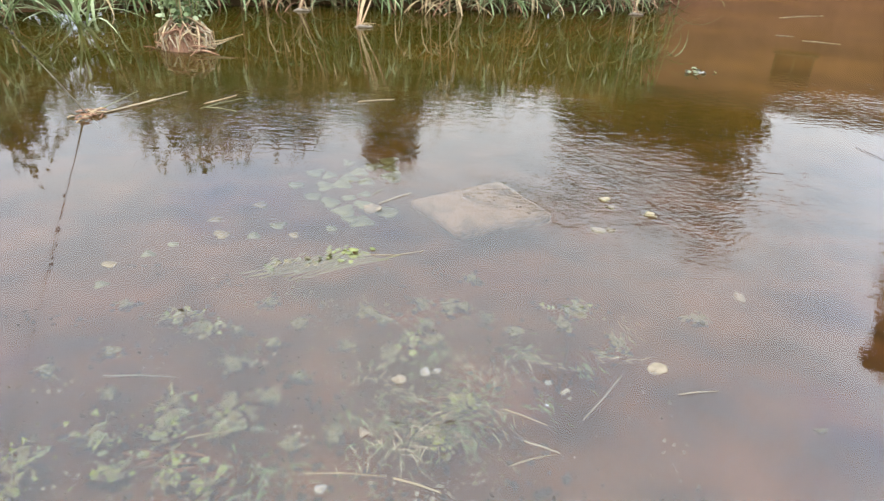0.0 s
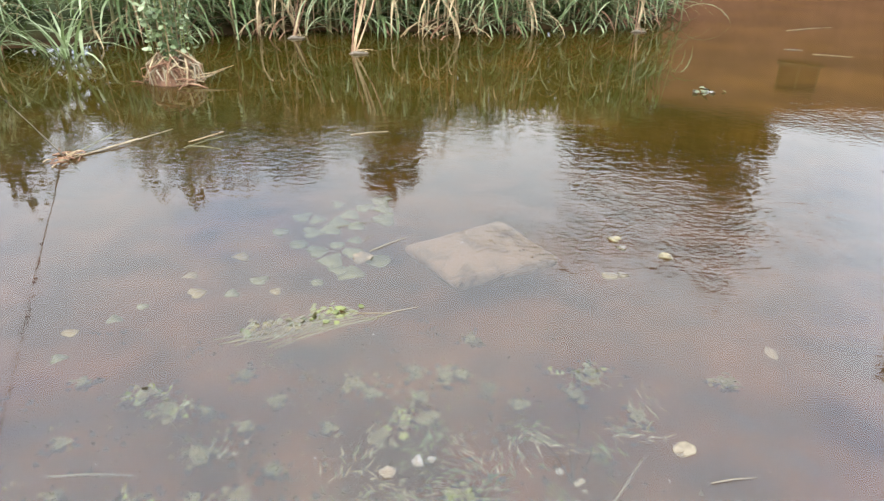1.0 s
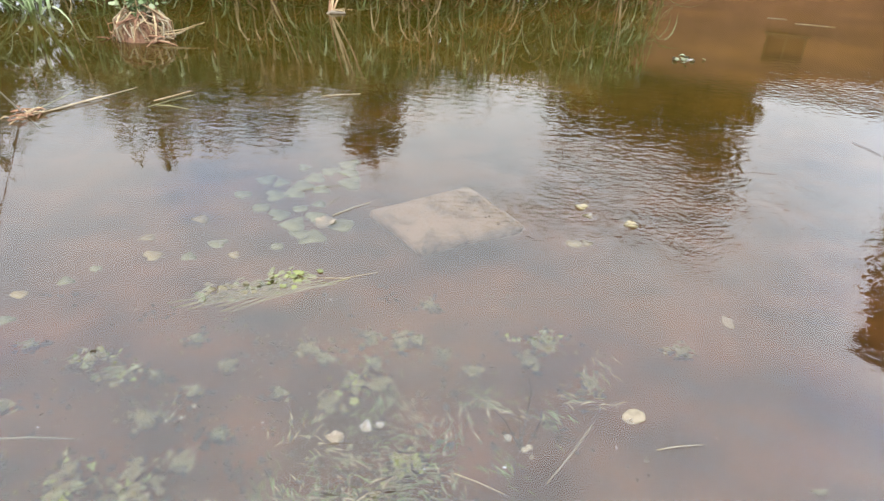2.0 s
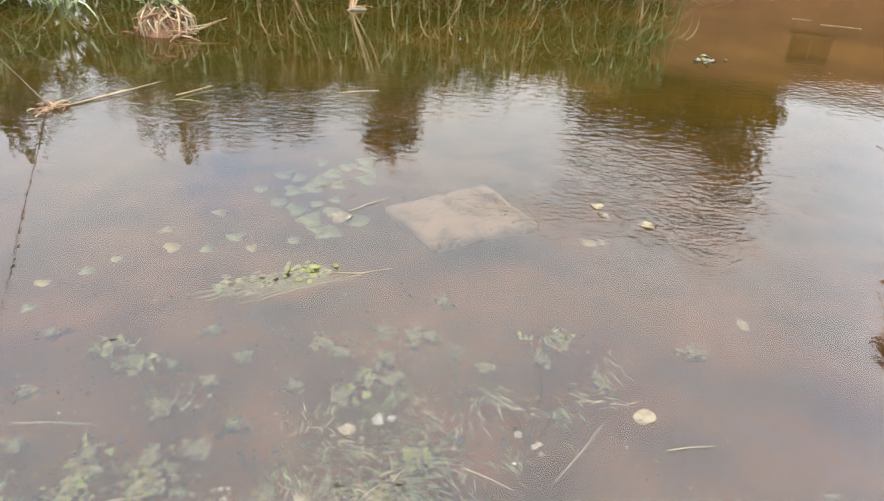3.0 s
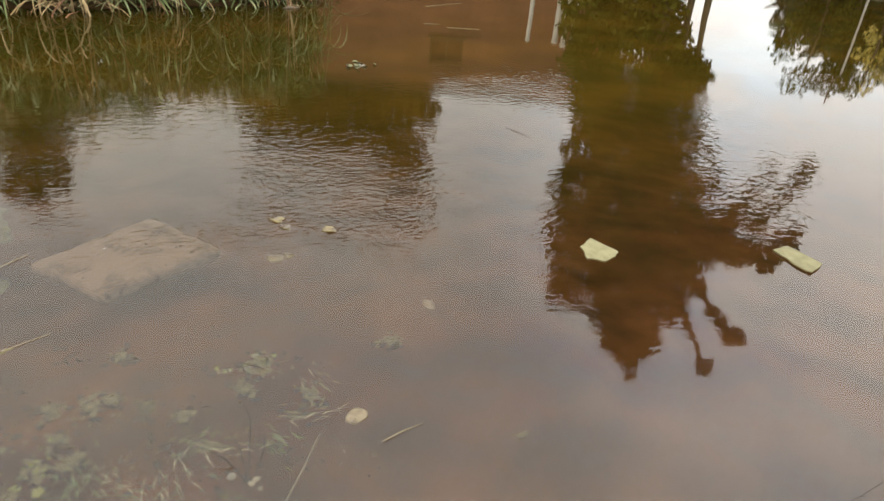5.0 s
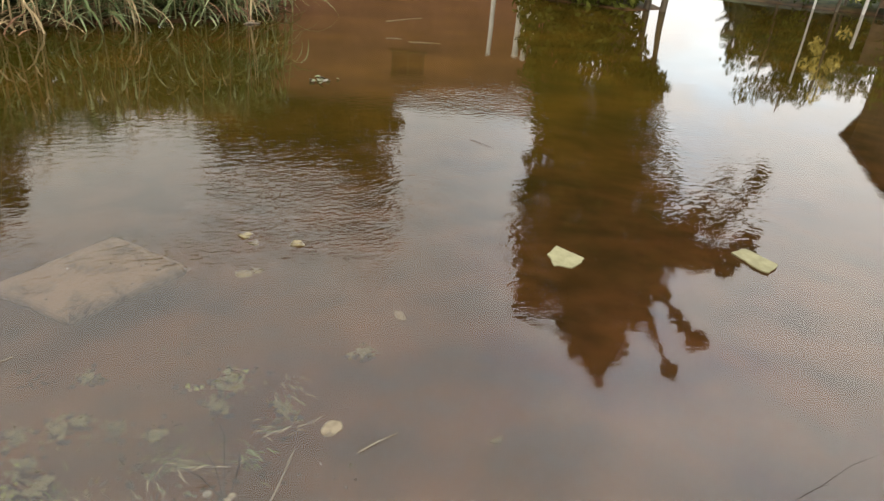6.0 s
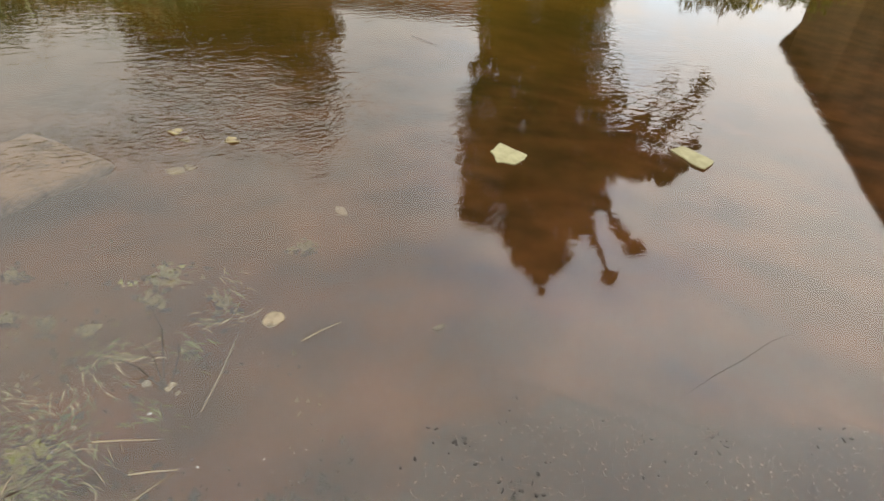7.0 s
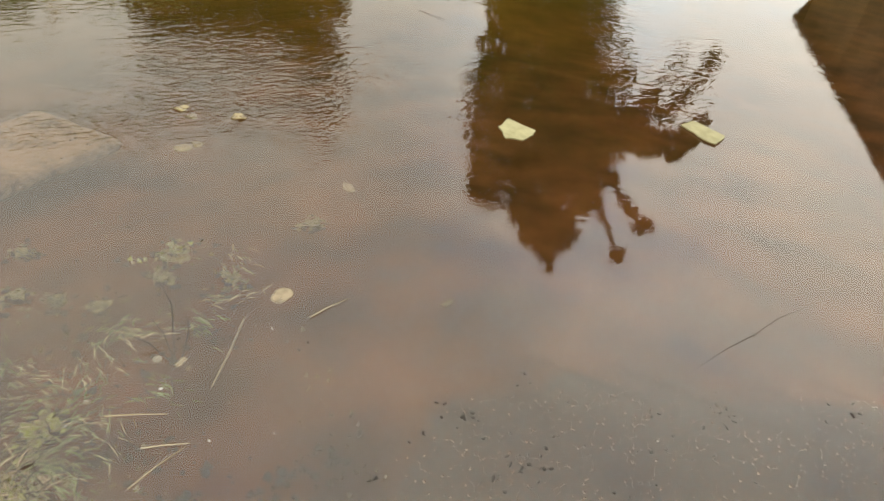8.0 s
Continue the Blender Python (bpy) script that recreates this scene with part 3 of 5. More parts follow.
leafy_tuft("iris_tuft", -4.29, 6.7, "bright green sword-leaved tuft standing in the water", 26, 0.95, 0.035, 3, [REED_PALE, REED_LEAF, REED_PALE], 0.13)
leafy_tuft("iris_tuft", -5.0, 6.3, "green sword-leaved tuft leaning over the water", 22, 1.0, 0.035, 5, [REED_LEAF, REED_PALE], 0.2)
leafy_tuft("iris_tuft", -3.55, 7.5, "green sword-leaved tuft beside the reeds", 18, 0.8, 0.03, 8, [REED_LEAF, REED_LEAF, REED_PALE], 0.16)


def straw_nest():
    r = random.Random(21)
    t = thing("dead_reed_clump", -2.67, 5.84, 0, "knot of dead tan reed straw with living green shoots on it", "reeds")
    for k in range(120):
        a, f = r.uniform(0, 6.28), r.random()
        low = Vector((0.26 * math.cos(a) * r.uniform(0.7, 1.1), 0.20 * math.sin(a) * r.uniform(0.7, 1.1), r.uniform(-0.02, 0.05)))
        a2 = a + r.gauss(0, 0.9)
        high = Vector((0.13 * math.cos(a2), 0.10 * math.sin(a2), r.uniform(0.10, 0.27)))
        bow = (low + high) * 0.5 + Vector((math.cos(a), math.sin(a), 0.6)) * r.uniform(0.02, 0.07)
        w = r.uniform(0.004, 0.009)
        part("straw", tube([low, bow, high, high + Vector((-0.05 * math.cos(a), -0.05 * math.sin(a), r.uniform(-0.05, 0.03)))], [w * 0.7, w, w * 0.9, w * 0.4], 4), REED_ROT if f < 0.42 else (STRAW if f < 0.72 else REED_DRY), t)
    for k in range(40):
        a, s = r.uniform(0, 6.28), r.uniform(0.05, 0.13)
        p = Vector((r.gauss(0.02, 0.11), r.gauss(-0.04, 0.09), r.uniform(0.0, 0.05)))
        d = Vector((math.cos(a), math.sin(a) * 0.7, r.uniform(-0.1, 0.25))) * s
        part("straw", tube([p - d, p + Vector((0, 0, 0.01)), p + d], [0.005, 0.007, 0.003], 4), REED_ROT if k % 3 else REED_DRY, t)
    part("core", tube([(0, 0, -0.25), (0, 0, 0.0), (0, 0, 0.09), (0.01, 0, 0.17)], [0.20, 0.19, 0.15, 0.05], 11), REED_ROT, t, smooth=True)
    for k in range(3):
        z = 0.02 * k + 0.02
        part("straw", tube([(0.1, -0.1, z), (0.27 + 0.03 * k, -0.06 + 0.05 * k, z + 0.02), (0.36 + 0.05 * k, 0.04 + 0.09 * k, z + 0.05)], [0.006, 0.005, 0.0025], 5), REED_DRY if k else STRAW, t)
    for k in range(14):
        bx, by = r.gauss(0, 0.07), r.gauss(0.03, 0.05)
        h = r.uniform(0.6, 1.2)
        top = (bx * 1.8, by + r.uniform(-0.1, 0.1), h)
        part("shoot", tube([(bx, by, 0.1), (bx * 1.3, by, h * 0.5), top], [0.006, 0.005, 0.003], 5), REED_DRY if k % 3 == 0 else WEED, t)
        leaves = [leaf_disc(bx + (top[0] - bx) * f + r.gauss(0, 0.025), by + r.gauss(0, 0.025), 0.1 + h * f, r.uniform(0.016, 0.032), r.uniform(-1, 1), r.uniform(0, 6), False, 0, 6)
                  for f in [r.uniform(0.0, 0.95) for _ in range(34)]]
        part("shoot_leaves", join(*leaves), REED_PALE if k % 2 else REED_LEAF, t)
    return t


straw_nest()


def bent_stalks(x, y, seed, n, label):
    r = random.Random(seed)
    t = thing("bent_dry_reeds", x, y, 0, label, "reeds")
    for k in range(n):
        a = r.uniform(-0.06, 0.06)
        part("stalk", tube([(a, r.uniform(-0.05, 0.05), -0.12), (a * 0.6, 0.0, 0.02), (a + 0.03 + 0.02 * k, 0.22, 0.42), (a + 0.08 + 0.03 * k, 0.5, 0.95)], [0.009, 0.009, 0.008, 0.004], 5), REED_DRY if k % 3 else REED_ROT, t)
    for k in range(3):
        part("husk", blade((0.0, 0.0, 0.03), -0.3 + 0.6 * k, r.uniform(0.14, 0.26), 0.025, 0.25, 0.5), REED_DRY, t)
    part("root_end", tube([(-0.09, -0.02, -0.03), (0.0, -0.02, 0.015), (0.14, 0.0, 0.01)], [0.015, 0.022, 0.008], 6), LEAF_BROWN, t)


bent_stalks(-1.37, 7.31, 31, 7, "sheaf of bent straw-coloured dry reeds dipping into water")
bent_stalks(-2.3, 8.1, 33, 4, "few bent dry reeds at the bank")
bent_stalks(1.9, 9.3, 34, 3, "few leaning dry reeds at the bank")


# ---- floating and drowned debris ----
def stick(name, a, b, r, mat, label, z=0.004, category="stick", group=""):
    ax, ay = a
    bx, by = b
    mxp, myp, r = (ax + bx) / 2, (ay + by) / 2, r * 0.64
    t = tube([(ax - mxp, ay - myp, 0), ((ax - bx) * 0.02, (bx - ax) * 0.02 * 1.2, r * 0.4), (bx - mxp, by - myp, 0)], [r, r * 0.95, r * 0.6], 6)
    ob = new(name, mesh_of(name, t[0], t[1], mat, True))
    ob.location = (mxp, myp, z)
    return tagged(ob, label, category, group)


def raft():
    t = thing("debris_raft", -2.42, 3.85, 0, "tangle of floating dead reed bits caught on a branch", "debris")
    r = random.Random(9)
    part("stem", tube([(-0.02, -0.08, 0.0), (0.2, 0.25, 0.012), (0.40, 0.60, 0.02)], [0.004, 0.004, 0.002], 6), STRAW, t)
    part("stem", tube([(0.0, -0.04, 0.0), (0.14, 0.18, 0.006), (0.25, 0.42, 0.008)], [0.004, 0.004, 0.002], 6), REED_DRY, t)
    part("stem", tube([(0.0, 0.0, 0.0), (0.05, 0.2, 0.02), (0.08, 0.5, 0.03)], [0.003, 0.003, 0.0015], 5), REED_STALK, t)
    for k in range(22):
        a = r.uniform(0, 6.28)
        p = Vector((r.gauss(0.02, 0.05), r.gauss(0.0, 0.06), r.uniform(0, 0.025)))
        d = Vector((math.cos(a) * 0.6, math.sin(a), 0.05)) * r.uniform(0.03, 0.09)
        part("scrap", tube([p - d, p + Vector((0, 0, 0.008)), p + d], [0.004, 0.005, 0.002], 4), REED_ROT if k % 3 else REED_DRY, t)


raft()
t2 = thing("debris_raft", -1.70, 4.24, 0, "few thin floating reed stems crossing each other", "debris")
part("stem", tube([(-0.10, -0.10, 0.0), (0.0, 0.05, 0.008), (0.10, 0.20, 0.004)], [0.003, 0.003, 0.0015], 5), REED_STALK, t2)
part("stem", tube([(-0.08, -0.06, 0.0), (0.02, -0.07, 0.006), (0.16, -0.1, 0.002)], [0.003, 0.003, 0.0015], 5), REED_STALK, t2)
part("stem", tube([(-0.12, 0.02, 0.0), (-0.04, 0.12, 0.006), (0.02, 0.26, 0.002)], [0.003, 0.003, 0.0015], 5), REED_DRY, t2)

lean_branch = thing("dead_branch", -2.47, 3.91, 0, "thin bare dead branch rising slanting out of the water", "branch")
u = Vector((-0.121, -0.540, 0.833))
part("stem", tube([u * -0.15, u * 0.12, u * 0.3 + Vector((0.006, 0, 0)), u * 0.8, u * 1.5 + Vector((0.02, 0, 0)), u * 2.3, u * 3.0], [0.008, 0.006, 0.0026, 0.0012, 0.0011, 0.001, 0.0009], 6), TWIG_PALE, lean_branch)
part("wet_foot", tube([u * -0.16, u * 0.06, u * 0.12], [0.007, 0.005, 0.003], 6), TWIG, lean_branch)
rb = random.Random(15)
for k in range(110):
    s = 0.34 + 2.6 * rb.random()
    base = u * s + Vector((0.006 if s < 0.8 else 0.013, 0, 0)) * min(s, 1) + Vector((rb.gauss(0, 0.006), 0, rb.gauss(0, 0.004)))
    v, f = stone(base.x, base.y, base.z, 0.003 + 0.008 * rb.random() ** 1.5, rb, 1.0)
    part("bud_cluster", (v, f), TWIG, lean_branch)

stick("cut_reed", (-0.79, 4.54), (-0.55, 4.65), 0.0060, STRAW, "short straw-coloured reed stem floating on open water", group="floating stems")
stick("cut_reed", (0.86, 1.665), (0.995, 1.70), 0.0021, STRAW, "thin pale straw floating near the shell-like leaf", group="floating stems")
stick("cut_reed", (-0.33, 2.88), (-0.19, 3.035), 0.0026, STRAW, "straw-coloured stem pointing at the sunken slab", group="floating stems")
stick("cut_reed", (-0.55, 3.10), (-0.34, 3.21), 0.0018, REED_STALK, "dull stem lying among the round pads", group="floating stems")
stick("cut_reed", (-0.38, 2.98), (-0.34, 3.06), 0.0016, REED_STALK, "short dull stem lying among the round pads", group="floating stems")
stick("cut_reed", (0.70, 1.77), (0.555, 1.545), 0.0042, LEAF_BROWN, "long silted stem lying on the muddy bottom", -0.03, group="sunken stems")
stick("cut_reed", (-0.58, 1.28), (-0.46, 1.325), 0.0024, STRAW, "pale straw among the weeds", 0.0, group="sunken stems")
stick("cut_reed", (0.02, 1.225), (0.15, 1.195), 0.0042, REED_DRY, "brownish stem half sunk near the grass", -0.006, group="sunken stems")
stick("cut_reed", (0.37, 1.40), (0.47, 1.37), 0.0024, STRAW, "pale straw lying in shallow water", 0.0, group="sunken stems")
stick("cut_reed", (0.33, 1.305), (0.46, 1.365), 0.0024, STRAW, "pale straw crossing another one in the shallows", 0.0, group="sunken stems")
stick("cut_reed", (0.31, 1.53), (0.44, 1.48), 0.0024, REED_DRY, "tan straw lying in the shallows", -0.006, group="sunken stems")
stick("cut_reed", (-0.22, 1.21), (0.0, 1.23), 0.0030, REED_DRY, "tan stem in the drowned grass", -0.008, group="sunken stems")
stick("cut_reed", (3.96, 9.73), (4.71, 10.15), 0.004, STRAW, "long pale reed stem floating before the red house", group="floating stems")
stick("cut_reed", (3.64, 8.08), (4.03, 7.98), 0.0035, STRAW, "pale reed stem floating before the red house", group="floating stems")
stick("cut_reed", (3.43, 8.34), (3.63, 8.30), 0.004, LEAF_WHITE, "short bleached stem floating before the red house", group="floating stems")
long_twig = thing("dark_twig", 1.77, 1.05, 0.001, "long thin dark bent twig lying in the shallows", "twig")
part("stem", tube([(0, 0, -0.003), (0.16, 0.022, 0.0), (0.30, 0.032, 0.0005), (0.47, 0.055, 0.0), (0.66, 0.052, -0.003)], [0.0005, 0.0010, 0.0008, 0.0009, 0.0004], 6), TWIG, long_twig)
for a, b in (((0.16, 0.022, 0.0), (0.185, 0.034, 0.0005)), ((0.30, 0.032, 0.0), (0.32, 0.026, 0.0005))):
    part("side_twig", tube([a, b], [0.0010, 0.0005], 5), TWIG, long_twig)
stick("dark_twig", (-0.95, 1.50), (-0.72, 1.53), 0.004, TWIG_PALE, "thin twig sunk among weeds", -0.008, "twig")
stick("dark_twig", (2.56, 4.29), (2.64, 4.07), 0.0022, TWIG, "short dark twig floating on open water", 0.004, "twig")


def small_branch():
    t = thing("dead_weed_stem", 0.49, 1.66, 0, "dark forked dead weed stem sticking out of the shallows", "twig")
    for a, b, c in (((0.0, 0.0), (-0.05, 0.05, 0.02), (-0.09, 0.08, 0.035)), ((0, 0), (-0.01, 0.07, 0.025), (-0.03, 0.12, 0.04)), ((0.0, 0.02), (0.03, 0.18, 0.02), (0.015, 0.27, 0.04)), ((0.01, 0), (0.05, 0.06, 0.015), (0.055, 0.10, 0.025))):
        part("fork", tube([(a[0], a[1], -0.04), b, c], [0.0022, 0.0017, 0.001], 5), TWIG, t)
    r = random.Random(6)
    for k in range(4):
        part("dead_leaf", leaf_disc(r.gauss(0.01, 0.03), r.gauss(0.0, 0.03), r.uniform(-0.006, 0.0), r.uniform(0.006, 0.013), r.uniform(-0.2, 0.2), r.uniform(0, 6), False, 0, 7), LEAF_WHITE if k == 1 else LEAF_BROWN, t)


small_branch()


# ---- weeds ----
def weed(seed, size, mat, dull):
    """A low rosette of small lobed leaves on short stems, some dulled by silt."""
    r = random.Random(seed)
    t = thing("water_weed", 0, 0, -30, "low green water weed half sunk in the muddy shallows" if not dull else "small silt-covered water weed on the pond bottom", "weed", "weeds in the shallows")
    n = int(30 + 430 * size)
    small, shade_discs = [], []
    for k in range(n):
        a, d = r.uniform(0, 6.28), size * abs(r.gauss(0, 0.6))
        x, y = d * math.cos(a), d * math.sin(a) * 0.8
        z = r.uniform(-0.022, -0.004) if dull else r.uniform(-0.022, -0.001)
        leaf = leaf_disc(x, y, z, (0.004 + 0.009 * r.random() ** 2) * (0.75 + 4.0 * size), r.uniform(-0.9, 0.9), a, k % 3 == 0, 3 if k % 2 else 5, 12, 0.3)
        if dull or k % 5 > 2:
            small.append(leaf)
        else:
            part("leaf", leaf, (mat, WEED, mat, WEED_DULL)[k % 4], t)
        if k % 2:  # dark discs beneath the living leaves, painted as their shade
            shade_discs.append(leaf_disc(x * 1.25 + r.gauss(0, 0.01), y * 1.25 + r.gauss(0, 0.01) - 0.006, z - 0.012, r.uniform(0.006, 0.014) * (0.75 + 4.0 * size), r.uniform(-0.4, 0.4), a, False, 5, 8, 0.3))
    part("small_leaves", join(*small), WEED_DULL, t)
    part("rotten_leaves", join(*shade_discs), SHADE_DARK, t)
    for k in range(3):
        a = r.uniform(0, 6.28)
        part("stem", tube([(0, 0, -0.03), (size * 0.6 * math.cos(a), size * 0.6 * math.sin(a), -0.006), (size * 1.1 * math.cos(a + 0.3), size * 1.1 * math.sin(a + 0.3), -0.008)], [0.0026, 0.002, 0.0012], 4), WEED_DULL, t)
    return t


def place_all(make, spots_):
    for k, (x, y) in enumerate(spots_):
        m = pose(x, y, 0, 0, 0, (k * 137) % 360)
        if k < len(make):
            make[k].matrix_basis = m
        else:
            copy_thing(make[k % len(make)], m)


place_all([weed(40 + i, 0.075, WEED, False) for i in range(4)],
          [(-0.72, 1.15), (-0.57, 1.17), (-0.67, 1.33), (-0.02, 1.84), (0.17, 1.55), (0.12, 1.39), (-0.95, 1.07), (-0.47, 1.14), (0.19, 1.57)])
place_all([weed(50 + i, 0.085, PAD, False) for i in range(3)],
          [(-0.86, 1.85), (-0.73, 1.79), (-0.67, 1.36), (-0.49, 1.37), (0.59, 2.13), (-0.84, 1.26), (-0.98, 1.17)])
place_all([weed(60 + i, 0.05, WEED_DULL, True) for i in range(4)],
          [(-0.58, 1.64), (-0.68, 1.43), (-0.52, 1.45), (-0.41, 1.49), (-0.2, 1.99), (-0.02, 2.08), (0.09, 2.07), (-0.08, 1.76), (0.05, 1.85), (0.17, 2.28), (0.71, 1.94), (1.04, 2.13), (-0.48, 1.37), (-0.59, 1.63), (0.52, 2.02)])
place_all([weed(70 + i, 0.03, WEED_DULL, True) for i in range(4)],
          [(-0.63, 1.81), (-0.18, 1.37), (-0.58, 1.99), (-0.43, 1.88), (-0.24, 1.77), (0.15, 2.08), (0.24, 2.02), (-0.14, 1.95), (-0.49, 1.76), (-0.9, 1.44), (-1.15, 1.51), (-0.29, 1.32), (-1.0, 1.62), (-0.35, 1.6), (0.02, 1.95), (0.34, 1.95), (-1.1, 1.9)])


def grass_tuft(seed, n, size, lying):
    r = random.Random(seed)
    t = thing("grass_tuft", 0, 0, -30, "tuft of drowned grass lying flat under the water" if lying else "tuft of bright grass just breaking the water", "grass", "drowned grass")
    main = r.uniform(-0.05, 0.55)
    green, pale, dark = [], [], []
    for k in range(n):
        b = (r.gauss(0, size * 0.5), r.gauss(0, size * 0.35), r.uniform(-0.024, -0.008))
        if lying:
            head, rise = main + r.gauss(0.0, 0.4) + (math.pi if r.random() < 0.2 else 0), r.uniform(0.2, 0.6)
            leaf = blade(b, head, size * r.uniform(0.3, 0.62), r.uniform(0.0022, 0.0048), rise, rise * r.uniform(1.7, 2.6), 5, 0.5)
        else:
            head, rise = r.uniform(0, 6.28), r.uniform(0.4, 1.15)
            leaf = blade(b, head, size * r.uniform(0.4, 1.05), r.uniform(0.002, 0.005), rise, rise * r.uniform(1.6, 3.2), 5, 0.5)
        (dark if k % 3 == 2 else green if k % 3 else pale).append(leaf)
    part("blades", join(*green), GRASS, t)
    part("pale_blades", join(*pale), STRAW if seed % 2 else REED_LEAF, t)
    # near-black blades stand in for the shade among the grass
    part("silted_blades", join(*dark), SHADE_DARK, t)
    return t


place_all([grass_tuft(80 + i, 70, 0.10, False) for i in range(2)], [(0.0, 1.43), (0.03, 1.40), (-0.33, 1.17), (0.07, 1.36), (0.15, 1.44), (0.13, 1.42)])
place_all([grass_tuft(90 + i, 46, 0.085, True) for i in range(4)],
          [(0.13, 1.62), (0.20, 1.69), (0.09, 1.78), (-0.12, 1.65), (0.19, 1.47), (-0.10, 1.41), (-0.17, 1.45), (0.30, 1.72), (0.16, 1.52), (0.0, 1.55), (0.22, 1.38), (-0.05, 1.30), (0.38, 1.84), (0.42, 1.80), (0.57, 1.78), (0.73, 2.0), (0.26, 1.60), (0.24, 1.53), (0.45, 1.57), (0.31, 1.47), (0.05, 1.72), (0.66, 1.86)])


def cress_mat():
    t = thing("cress_mat", -0.47, 2.28, 0, "floating mat of green cress leaves on trailing stems", "weed")
    r = random.Random(12)
    for k in range(210):
        f = r.random()
        x, y = -0.20 + 0.36 * f + r.gauss(0, 0.022), -0.07 + 0.19 * f + r.gauss(0, 0.035)
        part("leaf", leaf_disc(x, y, r.uniform(-0.018, 0.001) + 0.005 * f, r.uniform(0.007, 0.0145), r.uniform(-0.6, 0.6), r.uniform(0, 6), True, 3, 8), WEED if f > 0.66 else (WEED_DULL if k % 4 else PAD), t)
    for k in range(10):
        part("stem", tube([(-0.30 + 0.03 * k, -0.12 + r.uniform(-0.02, 0.04), -0.02), (-0.1 + 0.02 * k, -0.02, -0.012), (0.14 + 0.02 * k, 0.10 + r.uniform(-0.03, 0.03), 0.0)], [0.003, 0.003, 0.002], 4), REED_STALK, t)
    part("runner", tube([(0.18, 0.10, 0.0), (0.30, 0.11, 0.003), (0.42, 0.17, 0.003)], [0.0016, 0.0016, 0.001], 4), STRAW, t)


cress_mat()


def pad(x, y, r, z, mat, seed, label, group="round pads"):
    v = leaf_disc(0, 0, 0, r, 0.12 * math.sin(seed * 3.1), seed * 1.7, True, 0, 14)
    ob = new("pennywort_leaf", mesh_of("pennywort_leaf", v[0], v[1], mat, True))
    ob.location = (x, y, z)
    tagged(ob, label, "leaf", group)


rp = random.Random(5)
for k, (x, y) in enumerate([(-0.75, 3.23), (-0.57, 3.09), (-0.64, 3.06), (-0.5, 2.96), (-0.49, 2.8), (-0.38, 2.71), (-0.41, 2.9), (-0.46, 3.39), (-0.43, 3.02), (-0.66, 3.2), (-0.28, 2.84), (-0.39, 3.5), (-0.52, 3.3), (-0.6, 3.4), (-0.68, 2.95), (-0.33, 3.25), (-0.45, 3.15), (-0.57, 2.88), (-0.8, 3.05), (-0.36, 3.37), (-0.55, 3.2), (-0.44, 2.74)]):
    pad(x, y, rp.uniform(0.035, 0.062), -0.012 + rp.uniform(-0.008, 0.006), PAD, k, "round pale green pennywort pad under the water surface")
for k, (x, y) in enumerate([(-0.5, 2.61), (-0.65, 2.52), (-0.82, 2.48), (-0.96, 2.47), (-1.13, 2.35), (-0.9, 2.79), (-1.19, 2.25), (-1.3, 2.15), (-0.75, 2.6), (-1.05, 2.6), (-1.25, 2.0)]):
    pad(x, y, rp.uniform(0.022, 0.045), -0.012, PAD_YELLOW if k % 2 else PAD, k + 40, "yellowing round pad sunk in murky water")
for k, (x, y) in enumerate([(0.80, 3.15), (1.01, 3.0), (0.80, 2.84), (0.74, 2.83), (0.83, 3.10)]):
    pad(x, y, rp.uniform(0.026, 0.036), 0.002 if k < 2 else -0.02, PAD_YELLOW, k + 70, "yellow leaf floating in riffled water", "yellow leaves")


# ---- single leaves, card and bits ----
def curled_leaf(name, x, y, r, mat, label, seed, z=0.0005, stretch=1.0):
    v = leaf_disc(0, 0, 0, r, 0.10, seed, True, 5 if seed % 2 else 3, 18, 0.12)
    ob = new(name, mesh_of(name, v[0], v[1], mat, True))
    ob.matrix_basis = pose(x, y, z, 0, 0, seed * 50) @ Matrix.Diagonal((stretch, 1, 1, 1))
    tagged(ob, label, "leaf")


def cup_leaf():
    bm = bmesh.new()
    bmesh.ops.create_uvsphere(bm, u_segments=20, v_segments=10, radius=0.031)
    bmesh.ops.delete(bm, geom=[v for v in bm.verts if v.co.z > 0.012], context="VERTS")
    for v in bm.verts:
        a = math.atan2(v.co.y, v.co.x)
        v.co.z = v.co.z * 0.10 + 0.0008
        v.co.x *= 1.2 - 0.12 * math.cos(a - 0.5)
        v.co.y *= 0.92
        q = 1 + 0.04 * math.sin(5 * a + 1) + 0.03 * math.sin(9 * a) - 0.18 * math.exp(-((a - 0.3) / 0.18) ** 2)
        v.co = Vector((v.co.x * q, v.co.y * q, v.co.z + 0.0012 * math.sin(3 * a)))
    bmesh.ops.solidify(bm, geom=bm.faces[:], thickness=0.003)
    me = bpy.data.meshes.new("cupped_leaf")
    bm.to_mesh(me)
    bm.free()
    me.materials.append(LEAF_BROWN)
    me.polygons.foreach_set("use_smooth", [True] * len(me.polygons))
    ob = tagged(new("cupped_leaf", me), "pale tan cupped leaf floating in the shallows", "leaf")
    ob.matrix_basis = pose(0.82, 1.79, 0.001, 2, -3, 30)
    return me


